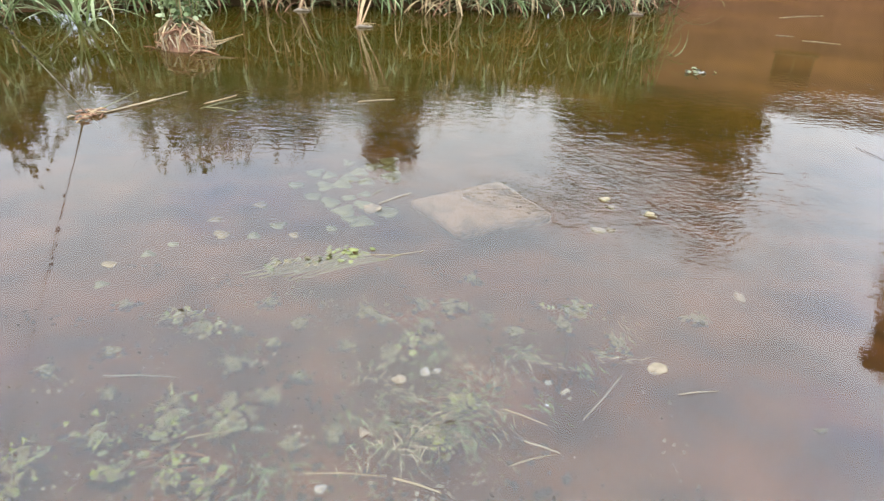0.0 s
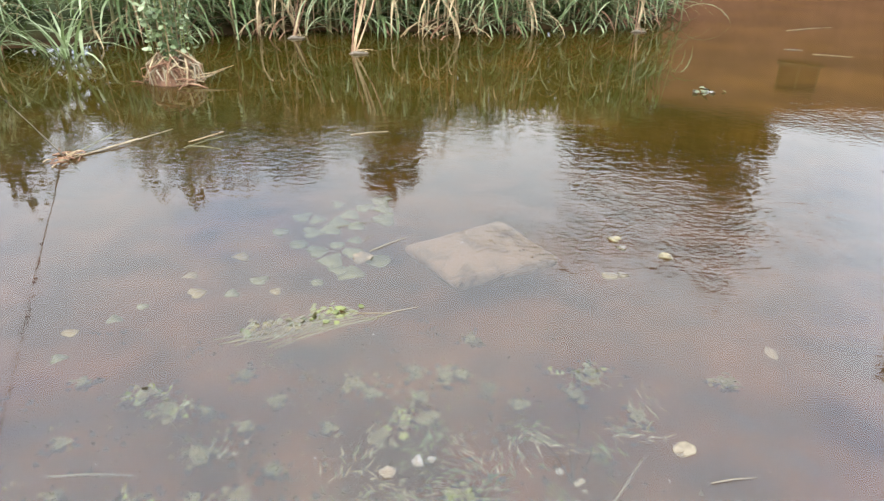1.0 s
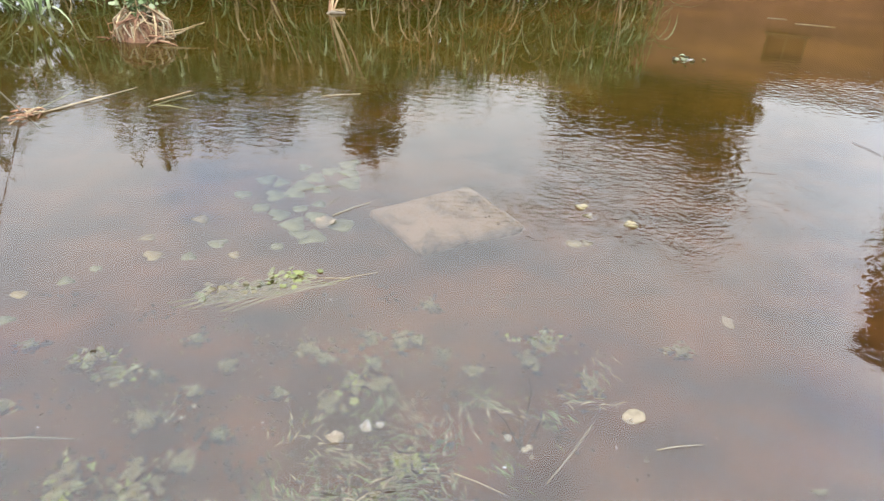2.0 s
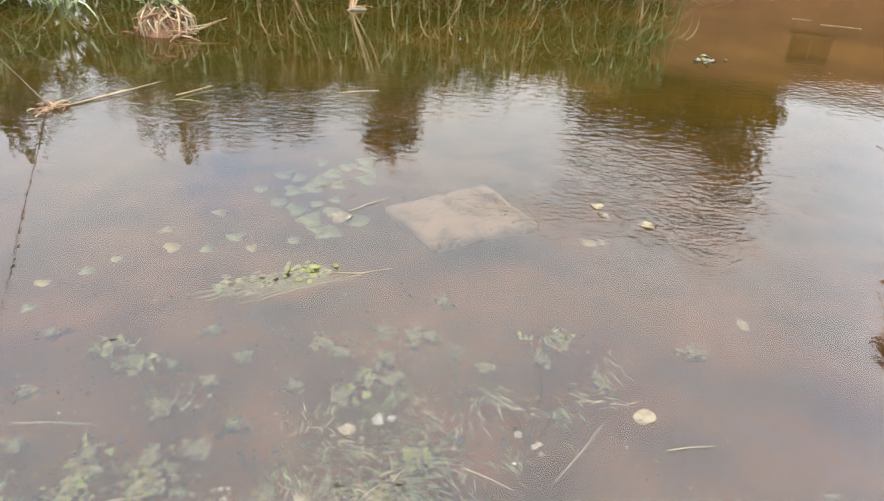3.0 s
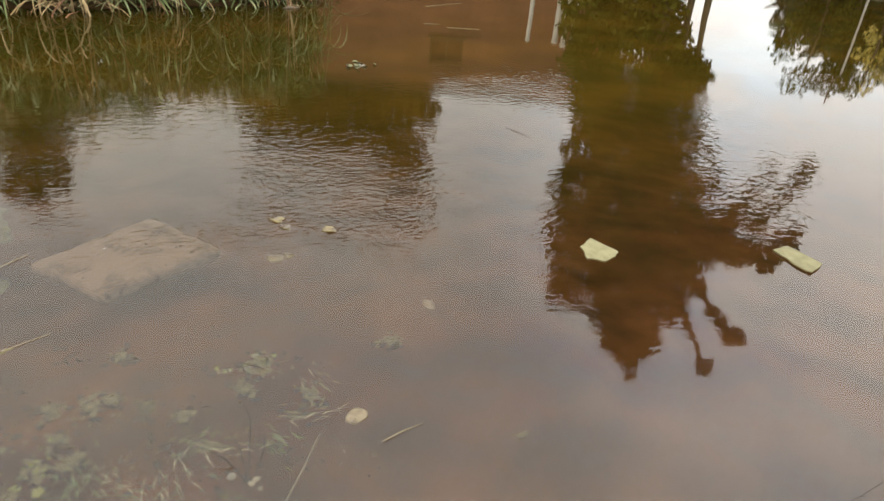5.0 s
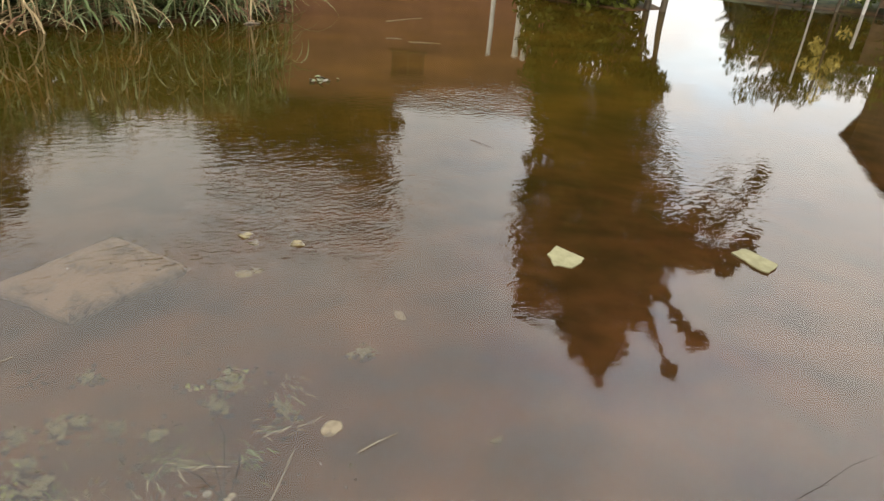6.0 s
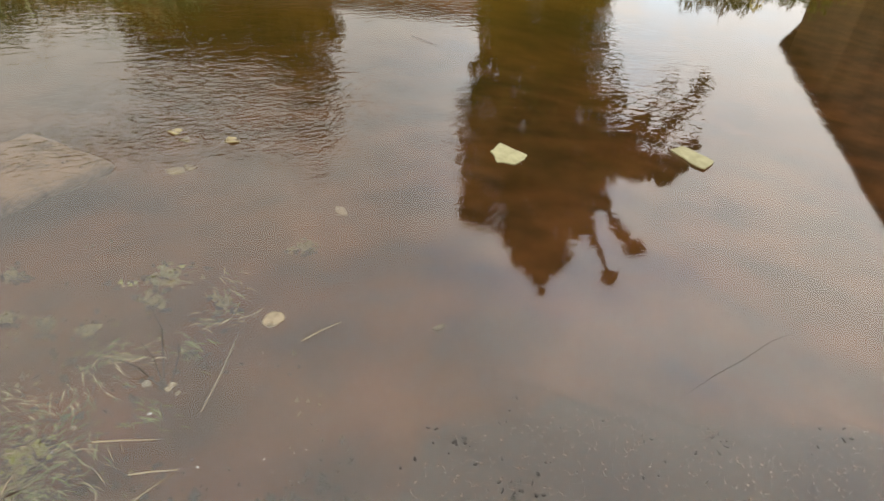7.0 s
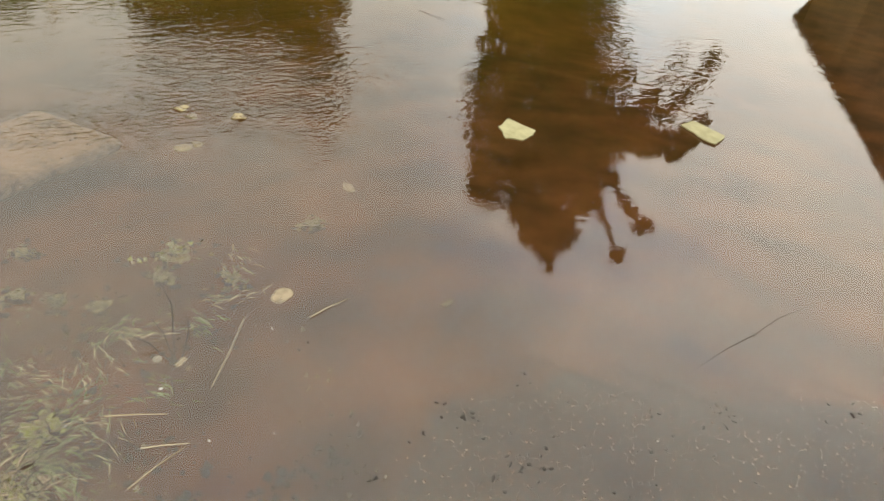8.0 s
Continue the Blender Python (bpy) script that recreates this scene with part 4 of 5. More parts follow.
CUP_MESH = cup_leaf()
CUP_MESH.materials[0] = material("tan_leaf", (0.11, 0.085, 0.055), (0.235, 0.195, 0.135), 0.7, 30)
curled_leaf("bleached_leaf", 0.05, 1.66, 0.016, LEAF_WHITE, "bleached white leaf lying on drowned grass", 2, stretch=1.3)
curled_leaf("bleached_leaf", 0.09, 1.672, 0.012, LEAF_WHITE, "bleached white leaf lying on drowned grass", 4)
curled_leaf("brown_leaf", -0.025, 1.61, 0.023, LEAF_BROWN, "pale brown lobed dead leaf in the shallows", 3)
curled_leaf("bleached_leaf", -0.16, 1.16, 0.016, LEAF_WHITE, "small white leaf at the water's edge", 6)
curled_leaf("brown_leaf", -0.09, 1.37, 0.016, LEAF_BROWN, "pale dead leaf in the shallows", 8)
curled_leaf("brown_leaf", 1.25, 2.33, 0.022, LEAF_BROWN, "pale leaf sunk in murky water", 9, -0.022, 1.6)
curled_leaf("brown_leaf", 1.28, 1.60, 0.010, WEED_DULL, "faint pale leaf sunk in murky water", 11, -0.028, 2.4)
curled_leaf("brown_leaf", -0.35, 2.83, 0.045, LEAF_BROWN, "folded brown leaf beside the sunken slab", 13, 0.0)


def card(x, y, pts, label):
    bm = bmesh.new()
    top = [bm.verts.new((px - x, py - y, 0.005)) for px, py in pts]
    f = bm.faces.new(top)
    bmesh.ops.subdivide_edges(bm, edges=bm.edges[:], cuts=3, use_grid_fill=True)
    for v in bm.verts:
        v.co.z += 0.003 * noise.noise(v.co * 14) - 0.001
        v.co.x += 0.010 * noise.noise(v.co * 38)
        v.co.y += 0.010 * noise.noise(v.co * 38 + Vector((3, 3, 3)))
    bmesh.ops.recalc_face_normals(bm, faces=bm.faces)
    bmesh.ops.solidify(bm, geom=bm.faces[:], thickness=0.006)
    me = bpy.data.meshes.new("soaked_card")
    bm.to_mesh(me)
    bm.free()
    me.materials.append(PAPER)
    ob = tagged(new("soaked_card", me), label, "card", "soaked cards")
    ob.location = (x, y, 0)


card(2.17, 2.52, [(2.10, 2.575), (2.07, 2.47), (2.14, 2.425), (2.21, 2.455), (2.255, 2.49), (2.195, 2.635)], "pale yellow torn card floating flat on the water")
card(3.10, 2.2, [(3.035, 2.31), (3.02, 2.14), (3.04, 2.09), (3.165, 2.14), (3.145, 2.33)], "pale yellow oblong card floating flat on the water")

tf = thing("floating_weed", 2.0, 6.12, 0, "small pale clump of weed and foam afloat", "weed")
rf = random.Random(8)
for k in range(16):
    part("leaf", leaf_disc(rf.gauss(0, 0.07), rf.gauss(0, 0.05), rf.uniform(0, 0.02), rf.uniform(0.015, 0.035), rf.uniform(-0.5, 0.5), k, True, 3, 8), PAD if k % 3 else LEAF_WHITE, tf)

rs = random.Random(91)
for k, (x, y, r) in enumerate([(0.081, 3.03, 0.011), (-0.61, 1.53, 0.004), (-0.84, 1.55, 0.008), (-0.24, 1.64, 0.006), (-0.19, 2.25, 0.008), (-0.30, 1.92, 0.005), (0.23, 1.53, 0.006), (0.75, 1.66, 0.006), (0.44, 1.56, 0.010), (1.04, 1.73, 0.007),
                               (0.65, 1.32, 0.006), (0.51, 1.36, 0.007), (0.90, 1.55, 0.005), (1.02, 1.62, 0.004), (0.70, 1.2, 0.004), (1.50, 0.91, 0.007), (0.58, 1.45, 0.005), (0.62, 1.40, 0.004)]):
    v = stone(0, 0, 0, r * 0.5, rs)
    ob = new("white_pebble", mesh_of("white_pebble", v[0], v[1], STONE_WHITE))
    ob.location = (x, y, 0.0 if y > 1.3 else 0.004)
    tagged(ob, "small white pebble in the shallows", "pebble", "white pebbles")

# dark grit and stones of the near shore, in loose clusters
hx, hy, left = 0.0, 0.0, 0
for k in range(1100):
    if left <= 0:
        hx, hy, left = rs.uniform(0.7, 2.9), rs.gauss(0.95, 0.28), rs.choice((1, 1, 2, 3, 5, 8, 12))
    left -= 1
    x, y = hx + rs.gauss(0, 0.022), hy + rs.gauss(0, 0.014)
    d = -float(grit_depth(np.array([x]), np.array([y]))[0])
    if not -0.7 < d < 0.06 or rs.random() < 0.35 + d * d:
        continue
    z = float(ground_height(np.array([x]), np.array([y]))[0])
    v = stone(0, 0, 0, 0.0014 + 0.0042 * rs.random() ** 2.2, rs)
    ob = new("dark_stone", mesh_of("dark_stone", v[0], v[1], STONE_DARK))
    ob.matrix_basis = pose(x, y, max(z, 0.0005), 0, 0, rs.uniform(0, 360)) @ Matrix.Diagonal((rs.uniform(1.0, 1.9), rs.uniform(0.7, 1.1), 1, 1))
    tagged(ob, "small wet dark stone on the grit shore", "stone", "dark stones on the shore")


def grit(name, n, lo, hi, mat, label, seed, band):
    r = random.Random(seed)
    xs = np.array([r.uniform(0.3, 3.2) for _ in range(n)])
    ys = np.array([r.uniform(0.1, 1.5) for _ in range(n)])
    ds, zs = -grit_depth(xs, ys), ground_height(xs, ys)
    pieces = [stone(x, y, max(z, -0.0006) + 0.0003, lo + (hi - lo) * r.random() ** 3, r) for x, y, d, z in zip(xs, ys, ds, zs)
              if band[0] < d < band[1] and (d < -0.02 or r.random() < 0.3)]
    g = join(*pieces)
    tagged(new(name, mesh_of(name, g[0], g[1], mat)), label, "gravel", kind="stuff")


grit("grit", 17000, 0.0008, 0.0038, STONE_GREY, "fine grey-brown grit of the wet shore", 17, (-0.9, 0.04))
grit("dark_grit", 5000, 0.0008, 0.0026, STONE_DARK, "fine dark crumbs scattered on the shore", 18, (-0.8, 0.05))
# white bits that also stand in for glints on the wet grit
grit("pale_grit", 1500, 0.0006, 0.0019, STONE_WHITE, "tiny white grains and painted glints scattered on the wet shore", 19, (-0.7, 0.25))


# white grains in loose groups along the waterline and over the silt, also painted as wet glints
rg = random.Random(33)
grains = []
for cx, cy, wide, count in ((1.99, 0.87, 0.035, 26), (2.16, 0.75, 0.04, 24), (1.72, 1.20, 0.03, 7), (1.97, 1.0, 0.05, 6), (0.71, 1.42, 0.05, 9), (0.72, 1.32, 0.05, 12), (0.9, 1.24, 0.08, 10), (0.75, 1.65, 0.04, 4), (1.3, 1.2, 0.1, 8), (2.2, 0.95, 0.12, 12)):
    for _ in range(count):
        grains.append(stone(cx + rg.gauss(0, wide), cy + rg.gauss(0, wide * 0.6), 0.0004, 0.0008 + 0.0018 * rg.random() ** 2, rg))
gr = join(*grains)
tagged(new("white_grains", mesh_of("white_grains", gr[0], gr[1], STONE_WHITE)), "tiny white grains and painted glints strewn along the waterline", "gravel", kind="stuff")


def litter(name, n, mat, label, seed, long_, lo=0.002, hi=0.0075, z0=-0.026, z1=-0.008):
    """Crumbs of leaf and straw settled in drifts on the bottom of the shallows."""
    r = random.Random(seed)
    pieces, cx, cy, left = [], 0.0, 0.0, 0
    for k in range(n):
        if left <= 0:
            cx, cy, left = r.gauss(-0.15, 0.5), 1.0 + abs(r.gauss(0, 0.62)), r.choice((2, 4, 9, 16))
        left -= 1
        x, y = cx + r.gauss(0, 0.05), cy + r.gauss(0, 0.03)
        if y > 2.7 or x > 0.85:
            continue
        if long_:
            a, s = r.uniform(-0.3, 0.7), r.uniform(0.012, 0.045)
            pieces.append(tube([(x - s * math.cos(a), y - s * math.sin(a), -0.012), (x, y, -0.008), (x + s * math.cos(a), y + s * math.sin(a), -0.013)], [0.0012, 0.0016, 0.0008], 4))
        else:
            pieces.append(leaf_disc(x, y, r.uniform(z0, z1), lo + (hi - lo) * r.random() ** 2, r.uniform(-0.9, 0.9), r.uniform(0, 6), False, 3, 6))
    g = join(*pieces)
    tagged(new(name, mesh_of(name, g[0], g[1], mat)), label, "litter", kind="stuff")


litter("leaf_litter", 1000, WEED_DULL, "silted leaf crumbs on the pond bottom", 61, False)
# near-black crumbs stand in for small shadows on the bed
litter("dark_litter", 1500, SHADE_DARK, "dark leaf crumbs standing in for shade on the pond bottom", 62, False, 0.003, 0.014, -0.034, -0.022)
litter("pale_litter", 260, LEAF_BROWN, "pale leaf crumbs on the pond bottom", 64, False)
litter("straw_litter", 26, REED_ROT, "broken straws settled on the pond bottom", 63, True)


# ---- trees ----
def leaves_in(blobs, per, size, rng_, seed=0):
    """Small leaves filling uneven clumps (x, y, z, radius); denser towards each clump's rim."""
    g = np.random.RandomState(seed)
    verts, faces = [], []
    for bx, by, bz, br in blobs:
        n = int(per * br * br)
        d = g.normal(size=(n, 3))
        d /= np.linalg.norm(d, axis=1)[:, None]
        rad = br * g.uniform(0.25, 1.0, n) ** 0.5 * (1 + 0.25 * np.sin(d[:, 0] * 7 + bx) * np.sin(d[:, 2] * 6 + bz))
        c = np.array([bx, by, bz]) + d * rad[:, None]
        a = g.normal(size=(n, 3))
        a /= np.linalg.norm(a, axis=1)[:, None]
        b = np.cross(a, g.normal(size=(n, 3)))
        b /= np.linalg.norm(b, axis=1)[:, None]
        s = size * g.uniform(0.6, 1.4, n)[:, None]
        quad = np.stack([c - a * s, c + b * s * 0.45, c + a * s, c - b * s * 0.45], 1).reshape(-1, 3)
        k = len(verts)
        verts += quad.tolist()
        faces += [(k + 4 * i, k + 4 * i + 1, k + 4 * i + 2, k + 4 * i + 3) for i in range(n)]
    return verts, faces


def tree(x, y, heading, trunk, limbs, blobs, per, size, mat, label, seed, girth=0.2):
    """trunk and limbs: lists of (across, height) along which wood grows; blobs: (across, depth, height, radius)."""
    z = float(ground_height(np.array([x]), np.array([y]))[0])
    t = thing("tree", x, y, z, label, "tree", turn=-heading)
    n = len(trunk)
    part("trunk", tube([(a, 0.05 * math.sin(3 * i), h) for i, (a, h) in enumerate(trunk)], [girth * (1 - 0.8 * i / n) for i in range(n)], 8), BARK, t, smooth=True)
    for i, limb in enumerate(limbs):
        part("limb", tube([(a, 0.12 * k * math.sin(i * 2.4), h) for k, (a, h) in enumerate(limb)], [girth * 0.42 * (1 - 0.75 * k / len(limb)) for k in range(len(limb))], 6), BARK, t, smooth=True)
    part("crown", leaves_in([(a, d, h, r) for a, d, h, r in blobs], per, size, None, seed), mat, t)
    return t


# the great tree mirrored in the middle of the pond
GREAT_CROWN = [(-1.6, 0.4, 0.75), (-0.6, 0.3, 0.9), (0.1, 0.4, 0.55), (-1.4, 1.3, 0.75), (-0.35, 1.3, 1.05), (0.55, 1.5, 0.7), (0.95, 1.5, 0.45), (-0.8, 2.9, 0.7), (0.9, 2.9, 0.5), (-1.17, 2.36, 0.62), (-0.1, 2.5, 0.95), (0.73, 2.2, 0.52), (-0.92, 3.6, 0.68), (0.06, 3.6, 1.0), (0.85, 3.7, 0.7),
               (-0.98, 4.85, 0.82), (0.2, 4.9, 1.1), (1.3, 4.5, 0.8), (2.0, 4.1, 0.36), (-1.0, 6.0, 0.75), (0.3, 6.2, 1.1), (1.5, 5.8, 1.0), (2.35, 5.4, 0.72), (-0.75, 7.1, 0.7), (0.56, 7.3, 1.05), (1.75, 6.8, 0.85), (-0.75, 8.0, 0.5), (-1.15, 8.05, 0.3), (0.9, 8.8, 0.6), (1.45, 9.25, 0.38),
               (-1.2, 7.6, 0.26), (0.36, 8.3, 0.66), (1.3, 8.2, 0.72), (1.0, 9.05, 0.62), (1.6, 8.9, 0.45), (1.3, 9.8, 0.30), (1.45, 10.2, 0.15), (0.55, 9.2, 0.25), (1.95, 7.5, 0.48)]
GREAT_SPRAYS = [(3.69, 4.03, 0.20), (3.84, 3.57, 0.20), (3.93, 3.14, 0.17), (3.5, 4.4, 0.22), (3.25, 4.75, 0.26), (2.82, 4.52, 0.24), (3.08, 3.93, 0.19), (3.28, 3.47, 0.17), (2.6, 4.9, 0.3), (2.8, 5.5, 0.45), (3.17, 5.7, 0.45), (3.64, 5.55, 0.40),
                (3.99, 5.23, 0.36), (4.2, 4.82, 0.20), (3.87, 5.9, 0.18), (2.3, 7.8, 0.14), (2.51, 8.04, 0.13), (2.82, 8.57, 0.11), (3.08, 9.0, 0.13), (3.26, 9.3, 0.21), (3.4, 9.15, 0.12), (2.55, 6.95, 0.22), (2.99, 7.41, 0.19), (3.3, 7.8, 0.20), (3.6, 8.0, 0.27), (3.85, 8.15, 0.2),
                (1.4, 2.6, 0.2), (1.8, 3.2, 0.2), (1.4, 3.1, 0.22)]
tree(10.7, 12.64, 40, [(0, -0.3), (0.05, 1.7), (0.1, 3.6), (0.4, 5.9), (0.9, 8.0), (1.3, 9.6)],
     [[(0.3, 5.6), (1.8, 5.9), (2.8, 5.0), (3.4, 4.5), (3.75, 3.9), (3.95, 3.1)], [(1.8, 5.6), (2.6, 4.9), (3.05, 4.0), (3.3, 3.4)], [(0.8, 5.4), (2.2, 5.9), (3.3, 5.7), (4.15, 4.9)],
      [(0.8, 6.0), (1.9, 7.2), (2.5, 8.0), (3.05, 8.95), (3.3, 9.3)], [(0.9, 5.8), (2.3, 6.7), (3.0, 7.4), (3.7, 8.05)], [(0.2, 4.8), (-0.6, 6.6), (-0.9, 7.9)]],
     [(a, 0.18 * math.sin(7 * a + 3 * h), h, r) for a, h, r in GREAT_CROWN + GREAT_SPRAYS],
     2700, 0.085, CROWN_OLIVE, "tall dense dark olive tree with leafy limbs reaching sideways", 3, 0.26)
# two slender stems beside it, their thin heads lost in its crown
for a, lean in ((0.55, 0.10), (0.90, 0.08)):
    tree(10.7 + a * math.cos(radians(40)), 12.64 - a * math.sin(radians(40)), 40, [(0, -0.3), (lean * 0.3, 0.5), (lean, 1.2), (lean * 1.4, 2.1)], [[(lean, 1.1), (lean + 0.3, 1.7), (lean + 0.5, 2.3)]],
         [(lean, 0, 1.55, 0.30), (lean + 0.15, 0, 2.0, 0.26), (lean + 0.45, 0, 2.3, 0.15)], 1400, 0.06, CROWN_OLIVE, "slender bare-stemmed young tree beside the great tree", 4 + int(a * 10), 0.085)
# behind the house
BROAD_CROWN = [(-2.9, 6.0, 1.0), (-1.1, 5.9, 1.2), (0.7, 5.9, 1.3), (2.5, 5.6, 1.3), (3.65, 6.0, 0.7), (-2.1, 7.0, 0.8), (-0.25, 7.2, 0.95), (1.7, 7.3, 1.0), (3.1, 7.8, 1.0), (3.0, 9.3, 0.9), (3.5, 8.6, 0.75), (3.15, 10.3, 0.55), (3.4, 11.0, 0.26),
               (2.6, 10.6, 0.22), (-1.2, 7.8, 0.45), (0.3, 8.2, 0.5), (-2.9, 7.6, 0.3), (1.1, 8.5, 0.35), (-2.8, 5.0, 1.2), (-0.2, 4.7, 1.5), (2.5, 4.4, 1.5), (-2.4, 3.4, 1.4), (0.6, 3.2, 1.6), (2.2, 9.0, 0.4), (3.9, 9.5, 0.3)]
tree(6.4, 26.0, 14, [(0, -0.3), (0, 4), (0.3, 6.5)], [[(0, 3), (-1.4, 5), (-2.4, 6.8)], [(0, 3.6), (2, 6.5), (2.9, 8.8), (3.2, 10.3)], [(0, 3), (-2, 4.4), (-3.3, 5.8)]],
     [(a, 0.3 * math.sin(5 * a + h), h, r) for a, h, r in BROAD_CROWN], 1000, 0.16, CROWN_RUST, "broad olive-brown tree behind the red house", 7, 0.4)
# behind the reeds
for k, (x, y, s, seed, lab) in enumerate([(-6.3, 12.9, 0.66, 12, "broad dark green tree behind the reeds"), (-4.7, 13.0, 0.62, 13, "smaller dark green tree behind the reeds"), (-9.9, 10.9, 0.68, 14, "dark green tree at the far end of the reeds"), (-2.9, 13.4, 0.56, 15, "low dark green tree behind the reeds")]):
    rt = random.Random(seed)
    bl = [(rt.gauss(0, 1.0) * s, rt.gauss(0, 0.7), (1.5 + 2.5 * rt.random()) * s, rt.uniform(0.4, 0.75)) for _ in range(14)]
    bl += [(rt.uniform(-1.6, 1.6) * s, 0, rt.uniform(0.6, 1.8), 0.9) for _ in range(5)]
    for _ in range(26):
        a, h, lean = rt.uniform(-2.0, 2.0) * s, rt.uniform(3.4, 6.2) * s, rt.gauss(0, 0.05)
        bl += [(a - lean * q + rt.gauss(0, 0.03), rt.gauss(0, 0.1), h - 0.16 * q, 0.045 + 0.016 * q) for q in range(9)]
    tree(x, y, math.degrees(math.atan2(x, y)), [(0, -0.3), (0.1, 2 * s), (0, 4.6 * s)], [[(0, 1.6), (-1.0 * s, 3.2 * s), (-1.4 * s, 4.6 * s)], [(0, 2), (0.9 * s, 3.4 * s), (1.3 * s, 4.8 * s)]], bl, 1500, 0.06, CROWN if seed != 13 else CROWN_OLIVE, lab, seed, 0.18)
for k in range(16):
    az, D = -56 + 4.2 * k, 12.6 + 0.6 * math.sin(k * 2.3)
    if -38 < az < -31.5:
        continue  # a gap in the hedge
    x, y = 0.3 + D * math.sin(radians(az)), 0.34 + D * math.cos(radians(az))
    z = float(ground_height(np.array([x]), np.array([y]))[0])
    t = thing("bush", x, y, z, "dark green hedge bush behind the reed bed", "bush", "hedge bushes", turn=-az)
    rt = random.Random(400 + k)
    part("stem", tube([(0, 0, -0.2), (0.05, 0, 0.8), (0.0, 0, 1.5)], [0.06, 0.05, 0.02], 5), BARK, t)
    part("crown", leaves_in([(rt.uniform(-0.6, 0.6), rt.uniform(-0.4, 0.4), rt.uniform(0.3, 1.65), rt.uniform(0.4, 0.6)) for _ in range(9)], 900, 0.08, None, 400 + k), CROWN if k % 3 else CROWN_OLIVE, t)
tree(-1.66, 11.09, -11, [(0, -0.3), (0.03, 1.6), (0, 2.9)], [[(0, 1.6), (0.2, 2.2), (0.3, 2.75)], [(0, 1.8), (-0.2, 2.3), (-0.35, 2.75)]],
     [(0, 0, 0.7, 0.5), (0.1, 0, 1.4, 0.58), (0.1, 0.1, 2.0, 0.54), (0.0, 0, 2.45, 0.48), (-0.2, 0, 2.8, 0.28), (0.3, 0, 2.65, 0.24), (-0.4, 0, 2.6, 0.2), (-0.02, 0, 3.05, 0.11)], 1800, 0.065, CROWN_RUST, "narrow upright olive-leaved tree above the reeds", 21, 0.09)
# bushes at the far side
for k, (az, D, h, w, mat, lab) in enumerate([(51.3, 23.6, 2.5, 0.95, CROWN, "dark green leafy garden bush"), (53.3, 24, 3.5, 1.0, CROWN_OLIVE, "tall olive green garden bush"), (55.6, 24, 3.0, 1.1, CROWN_OLIVE, "olive green leafy garden bush"), (58.0, 24.2, 2.7, 1.1, CROWN, "low dark green bush by the brown house"),
                                             (55.2, 22.8, 2.9, 0.42, CROWN_YELLOW, "yellow blossoming shrub in the garden"), (60.4, 22.9, 1.75, 0.45, CROWN_CREAM, "low cream blossoming shrub"), (61.5, 23.6, 1.6, 1.1, CROWN, "low dark green bush by the brown house")]):
    x, y = 0.4 + D * math.sin(radians(az)), 0.34 + D * math.cos(radians(az))
    z = float(ground_height(np.array([x]), np.array([y]))[0])
    t = thing("bush", x, y, z, lab, "bush", "garden bushes", turn=-az)
    rt = random.Random(200 + k)
    part("stem", tube([(0, 0, -0.2), (0.05, 0, h * 0.5), (0.0, 0, h * 0.9)], [0.05, 0.04, 0.02], 5), BARK, t)
    bl = [(rt.uniform(-w, w), rt.uniform(-0.3, 0.3), h * rt.uniform(0.15, 0.85), w * rt.uniform(0.35, 0.55)) for _ in range(14)]
    part("crown", leaves_in(bl, 1100, 0.06, None, 200 + k), mat, t)


# ---- houses ----
def red_house():
    t = thing("red_house", 9.4, 20.6, 0.3, "long low red-rendered house with one dark window", "house", turn=-24)
    L, W, H, T = 10.4, 5.0, 3.95, 0.3
    wx0, wx1, wz0, wz1 = -1.0, 0.1, 2.3, 3.1
    # front wall with the window's opening
    for b in ((-L / 2, wx0, 0, T, -0.6, H), (wx1, L / 2, 0, T, -0.6, H), (wx0, wx1, 0, T, -0.6, wz0), (wx0, wx1, 0, T, wz1, H)):
        part("wall", box(*b), WALL_RED, t)
    part("wall", box(-L / 2, -L / 2 + T, T, W, -0.6, H), WALL_RED, t)
    part("wall", box(L / 2 - T, L / 2, T, W, -0.6, H), WALL_RED, t)
    part("wall", box(-L / 2 + T, L / 2 - T, W - T, W, -0.6, H), WALL_RED, t)
    part("roof", box(-L / 2 - 0.1, L / 2 + 0.1, -0.1, W + 0.1, H, H + 0.14), COPING, t)
    win = part("window", join(box(wx0, wx0 + 0.06, 0.08, 0.16, wz0, wz1), box(wx1 - 0.06, wx1, 0.08, 0.16, wz0, wz1), box(wx0 + 0.06, wx1 - 0.06, 0.08, 0.16, wz0, wz0 + 0.06), box(wx0 + 0.06, wx1 - 0.06, 0.08, 0.16, wz1 - 0.06, wz1), box(-0.48, -0.42, 0.08, 0.16, wz0 + 0.06, wz1 - 0.06)), FRAME_WOOD, t)
    for a, b in ((wx0 + 0.06, -0.48), (-0.42, wx1 - 0.06)):
        part("pane", box(a, b, 0.11, 0.125, wz0 + 0.06, wz1 - 0.06), GLASS_DARK, win)
    part("sill", box(wx0 - 0.08, wx1 + 0.08, -0.05, 0.0, wz0 - 0.06, wz0), COPING, t)


red_house()


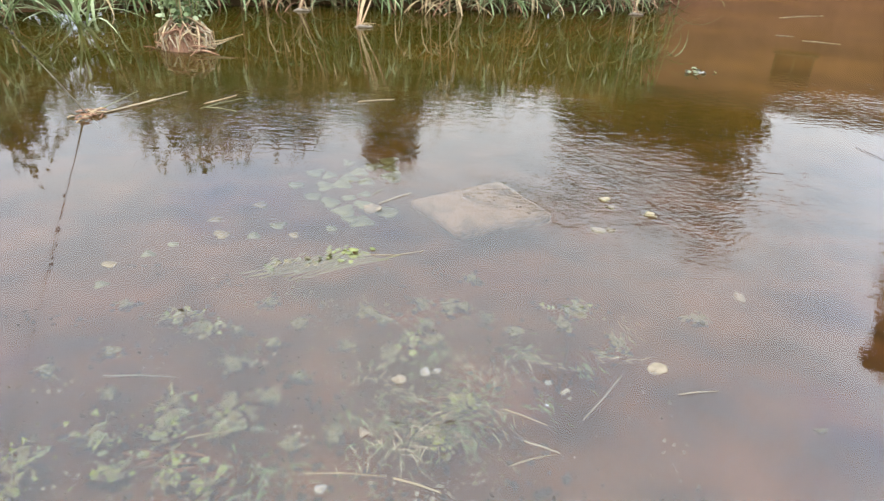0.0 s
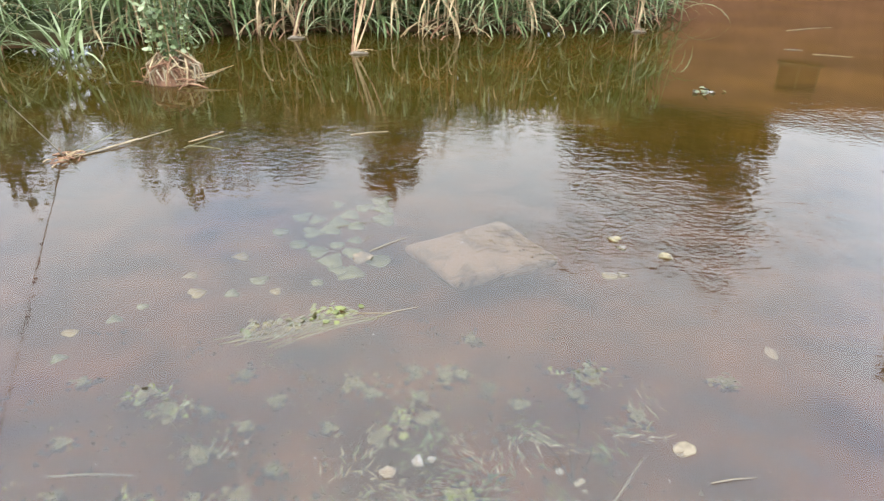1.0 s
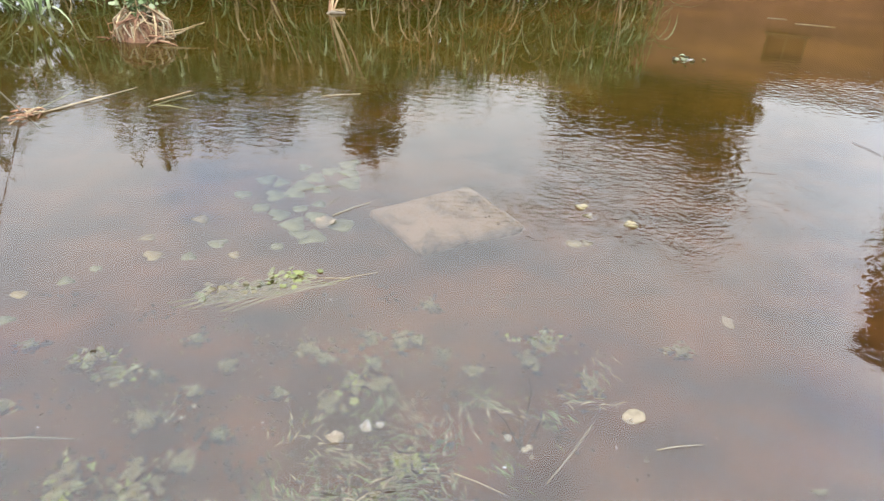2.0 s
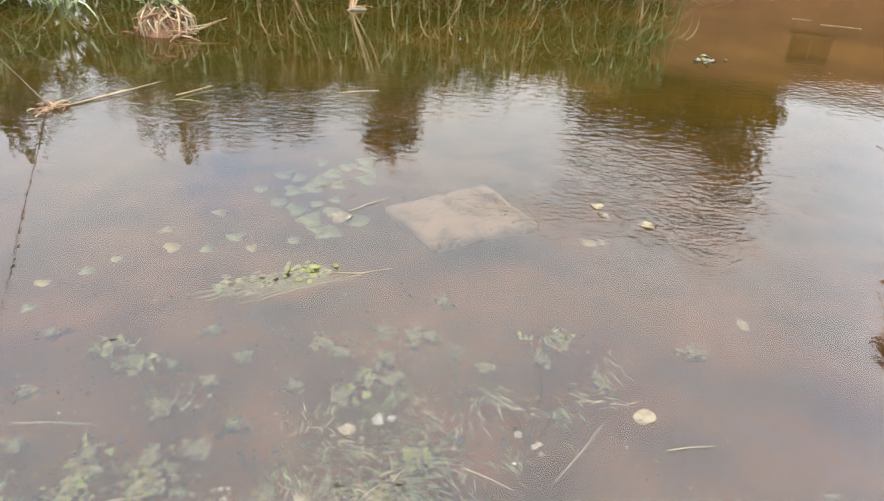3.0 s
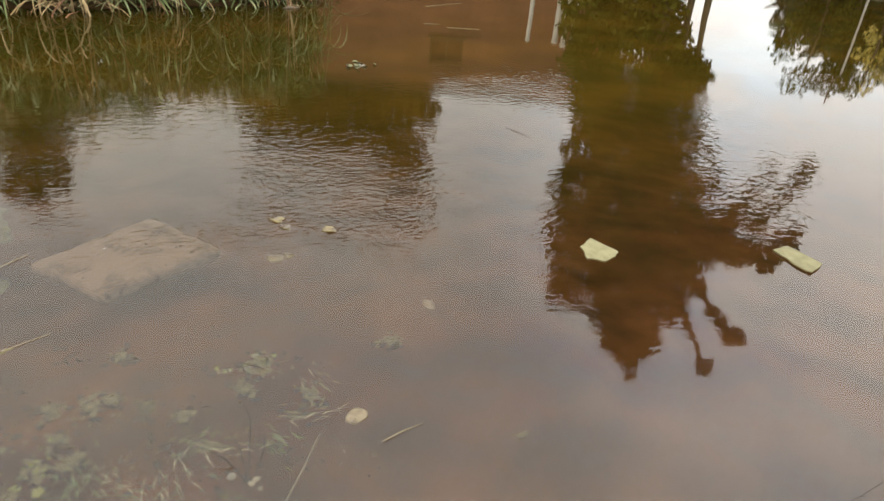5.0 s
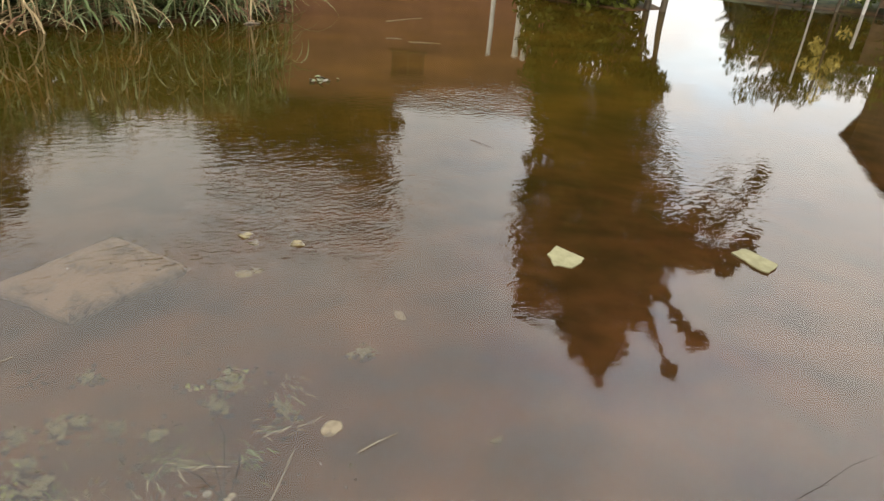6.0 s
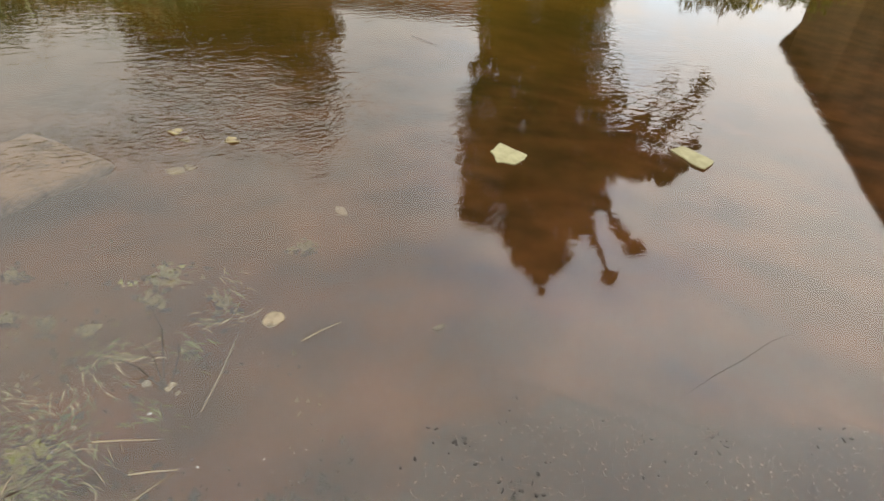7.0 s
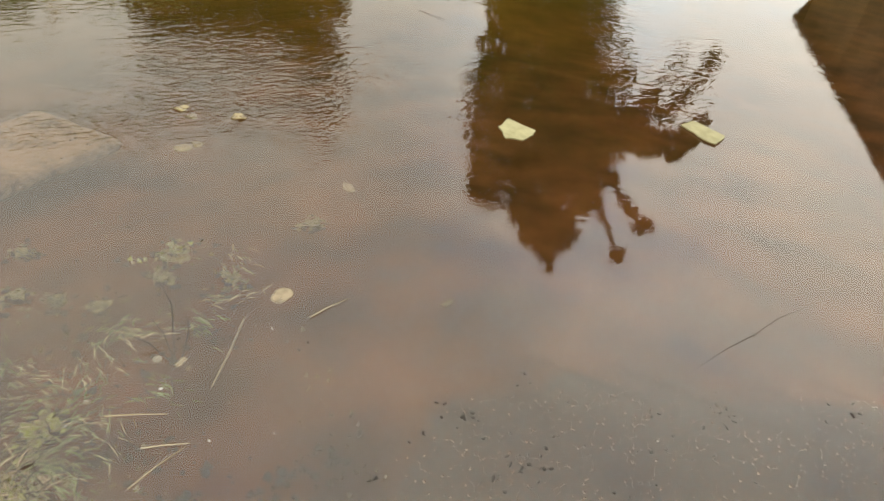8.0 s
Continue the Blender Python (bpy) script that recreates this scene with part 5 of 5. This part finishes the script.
def post(az, D, h, w, label):
    x, y = 0.4 + D * math.sin(radians(az)), 0.34 + D * math.cos(radians(az))
    z = float(ground_height(np.array([x]), np.array([y]))[0])
    t = thing("garden_post", x, y, z, label, "post", "whitewashed posts", turn=-az)
    part("shaft", tube([(0, 0, -0.3), (0.01, 0, h * 0.6), (0, 0, h - 0.05)], [w, w * 0.95, w * 0.9], 8), WHITEWASH, t)
    part("cap", tube([(0, 0, h - 0.05), (0, 0, h - 0.01), (0, 0, h + 0.02)], [w * 1.1, w * 1.1, w * 0.5], 8), WHITEWASH, t)


for az, h, w in ((29.6, 1.5, 0.06), (31.9, 1.48, 0.09), (32.6, 1.54, 0.08), (33.3, 1.44, 0.07)):
    post(az, 18.0, h, w, "whitewashed garden post before the red house")
post(53.7, 22.9, 2.15, 0.032, "tall thin pale pole among the garden bushes")
post(56.9, 23.0, 0.95, 0.05, "short stout pale post among the garden bushes")


def timber_bin():
    t = thing("timber_bin", 20.35, 12.5, 0.2, "low red-brown timber bin standing on the bank", "bin", turn=-58)
    for k in range(5):
        part("board", box(-0.36, 0.36, -0.25, -0.22, 0.02 + 0.22 * k, 0.22 + 0.22 * k), ROOF_BROWN, t)
        part("board", box(-0.36, 0.36, 0.22, 0.25, 0.02 + 0.22 * k, 0.22 + 0.22 * k), ROOF_BROWN, t)
    for a in (-0.39, 0.36):
        part("side_panel", box(a, a + 0.03, -0.25, 0.25, -0.3, 1.12), ROOF_BROWN, t)
    part("lid", box(-0.48, 0.48, -0.3, 0.3, 1.12, 1.16), WALL_BROWN, t)


timber_bin()


def brown_house():
    t = thing("brown_house", 21.26, 13.31, 0.3, "dark brown timber house with a steep gabled roof", "house", turn=math.degrees(math.atan2(-0.90, 0.44)))
    span, H, rise, deep = 11.4, 3.45, 5.0, 9.0
    n = 28
    for k in range(n):
        a, b = 0.35 + (span - 0.7) * k / n, 0.35 + (span - 0.7) * (k + 1) / n - 0.006
        top = lambda s: H + rise * (1 - abs(s - span / 2) / (span / 2)) - 0.02
        v = [(a, 0.4, -0.5), (b, 0.4, -0.5), (b, 0.46, -0.5), (a, 0.46, -0.5), (a, 0.4, top(a)), (b, 0.4, top(b)), (b, 0.46, top(b)), (a, 0.46, top(a))]
        part("plank", (v, box(0, 1, 0, 1, 0, 1)[1]), WALL_BROWN, t)
    part("lining", ([(0.4, 0.47, -0.5), (span - 0.4, 0.47, -0.5), (span - 0.4, 0.47, H + 0.2), (span / 2, 0.47, H + rise - 0.1), (0.4, 0.47, H + 0.2), (0.4, 0.5, -0.5), (span - 0.4, 0.5, -0.5), (span - 0.4, 0.5, H + 0.2), (span / 2, 0.5, H + rise - 0.1), (0.4, 0.5, H + 0.2)],
                    [(0, 1, 2, 3, 4), (9, 8, 7, 6, 5), (0, 5, 6, 1), (1, 6, 7, 2), (2, 7, 8, 3), (3, 8, 9, 4), (4, 9, 5, 0)]), WALL_BROWN, t)
    for s in (0.35, span - 0.47):
        part("wall", box(s, s + 0.12, 0.46, deep, -0.5, H), WALL_BROWN, t)
    part("wall", box(0.47, span - 0.47, deep - 0.12, deep, -0.5, H), WALL_BROWN, t)
    rows = 14
    for side in (0, 1):
        for k in range(rows):
            f0, f1 = k / rows, (k + 1.25) / rows
            x0, x1 = (span / 2) * f0, min((span / 2) * f1, span / 2)
            z0, z1 = H - 0.1 + (rise + 0.1) * f0, H - 0.1 + (rise + 0.1) * min(f1, 1)
            if side:
                x0, x1 = span - x0, span - x1
            v = [(x0, -0.1, z0 + 0.05), (x0, deep + 0.2, z0 + 0.05), (x1, deep + 0.2, z1 + 0.01), (x1, -0.1, z1 + 0.01),
                 (x0, -0.1, z0 + 0.11), (x0, deep + 0.2, z0 + 0.11), (x1, deep + 0.2, z1 + 0.05), (x1, -0.1, z1 + 0.05)]
            part("roof_course", (v, box(0, 1, 0, 1, 0, 1)[1]), ROOF_BROWN, t)


brown_house()


# ---- far woods ----
def far_wood():
    g = random.Random(55)
    blobs = []
    for k in range(150):
        az = g.uniform(-180, 180)
        D = g.uniform(70, 110)
        if 41 < az < 50:
            continue  # open land between the woods
        blobs.append((D * math.sin(radians(az)), D * math.cos(radians(az)), g.uniform(1, 5), g.uniform(3.0, 5.5)))
    v, f = leaves_in(blobs, 16, 1.1, None, 9)
    tagged(new("far_wood", mesh_of("far_wood", v, f, FAR_GREEN)), "distant line of dark green woods", "woods", kind="stuff")


far_wood()
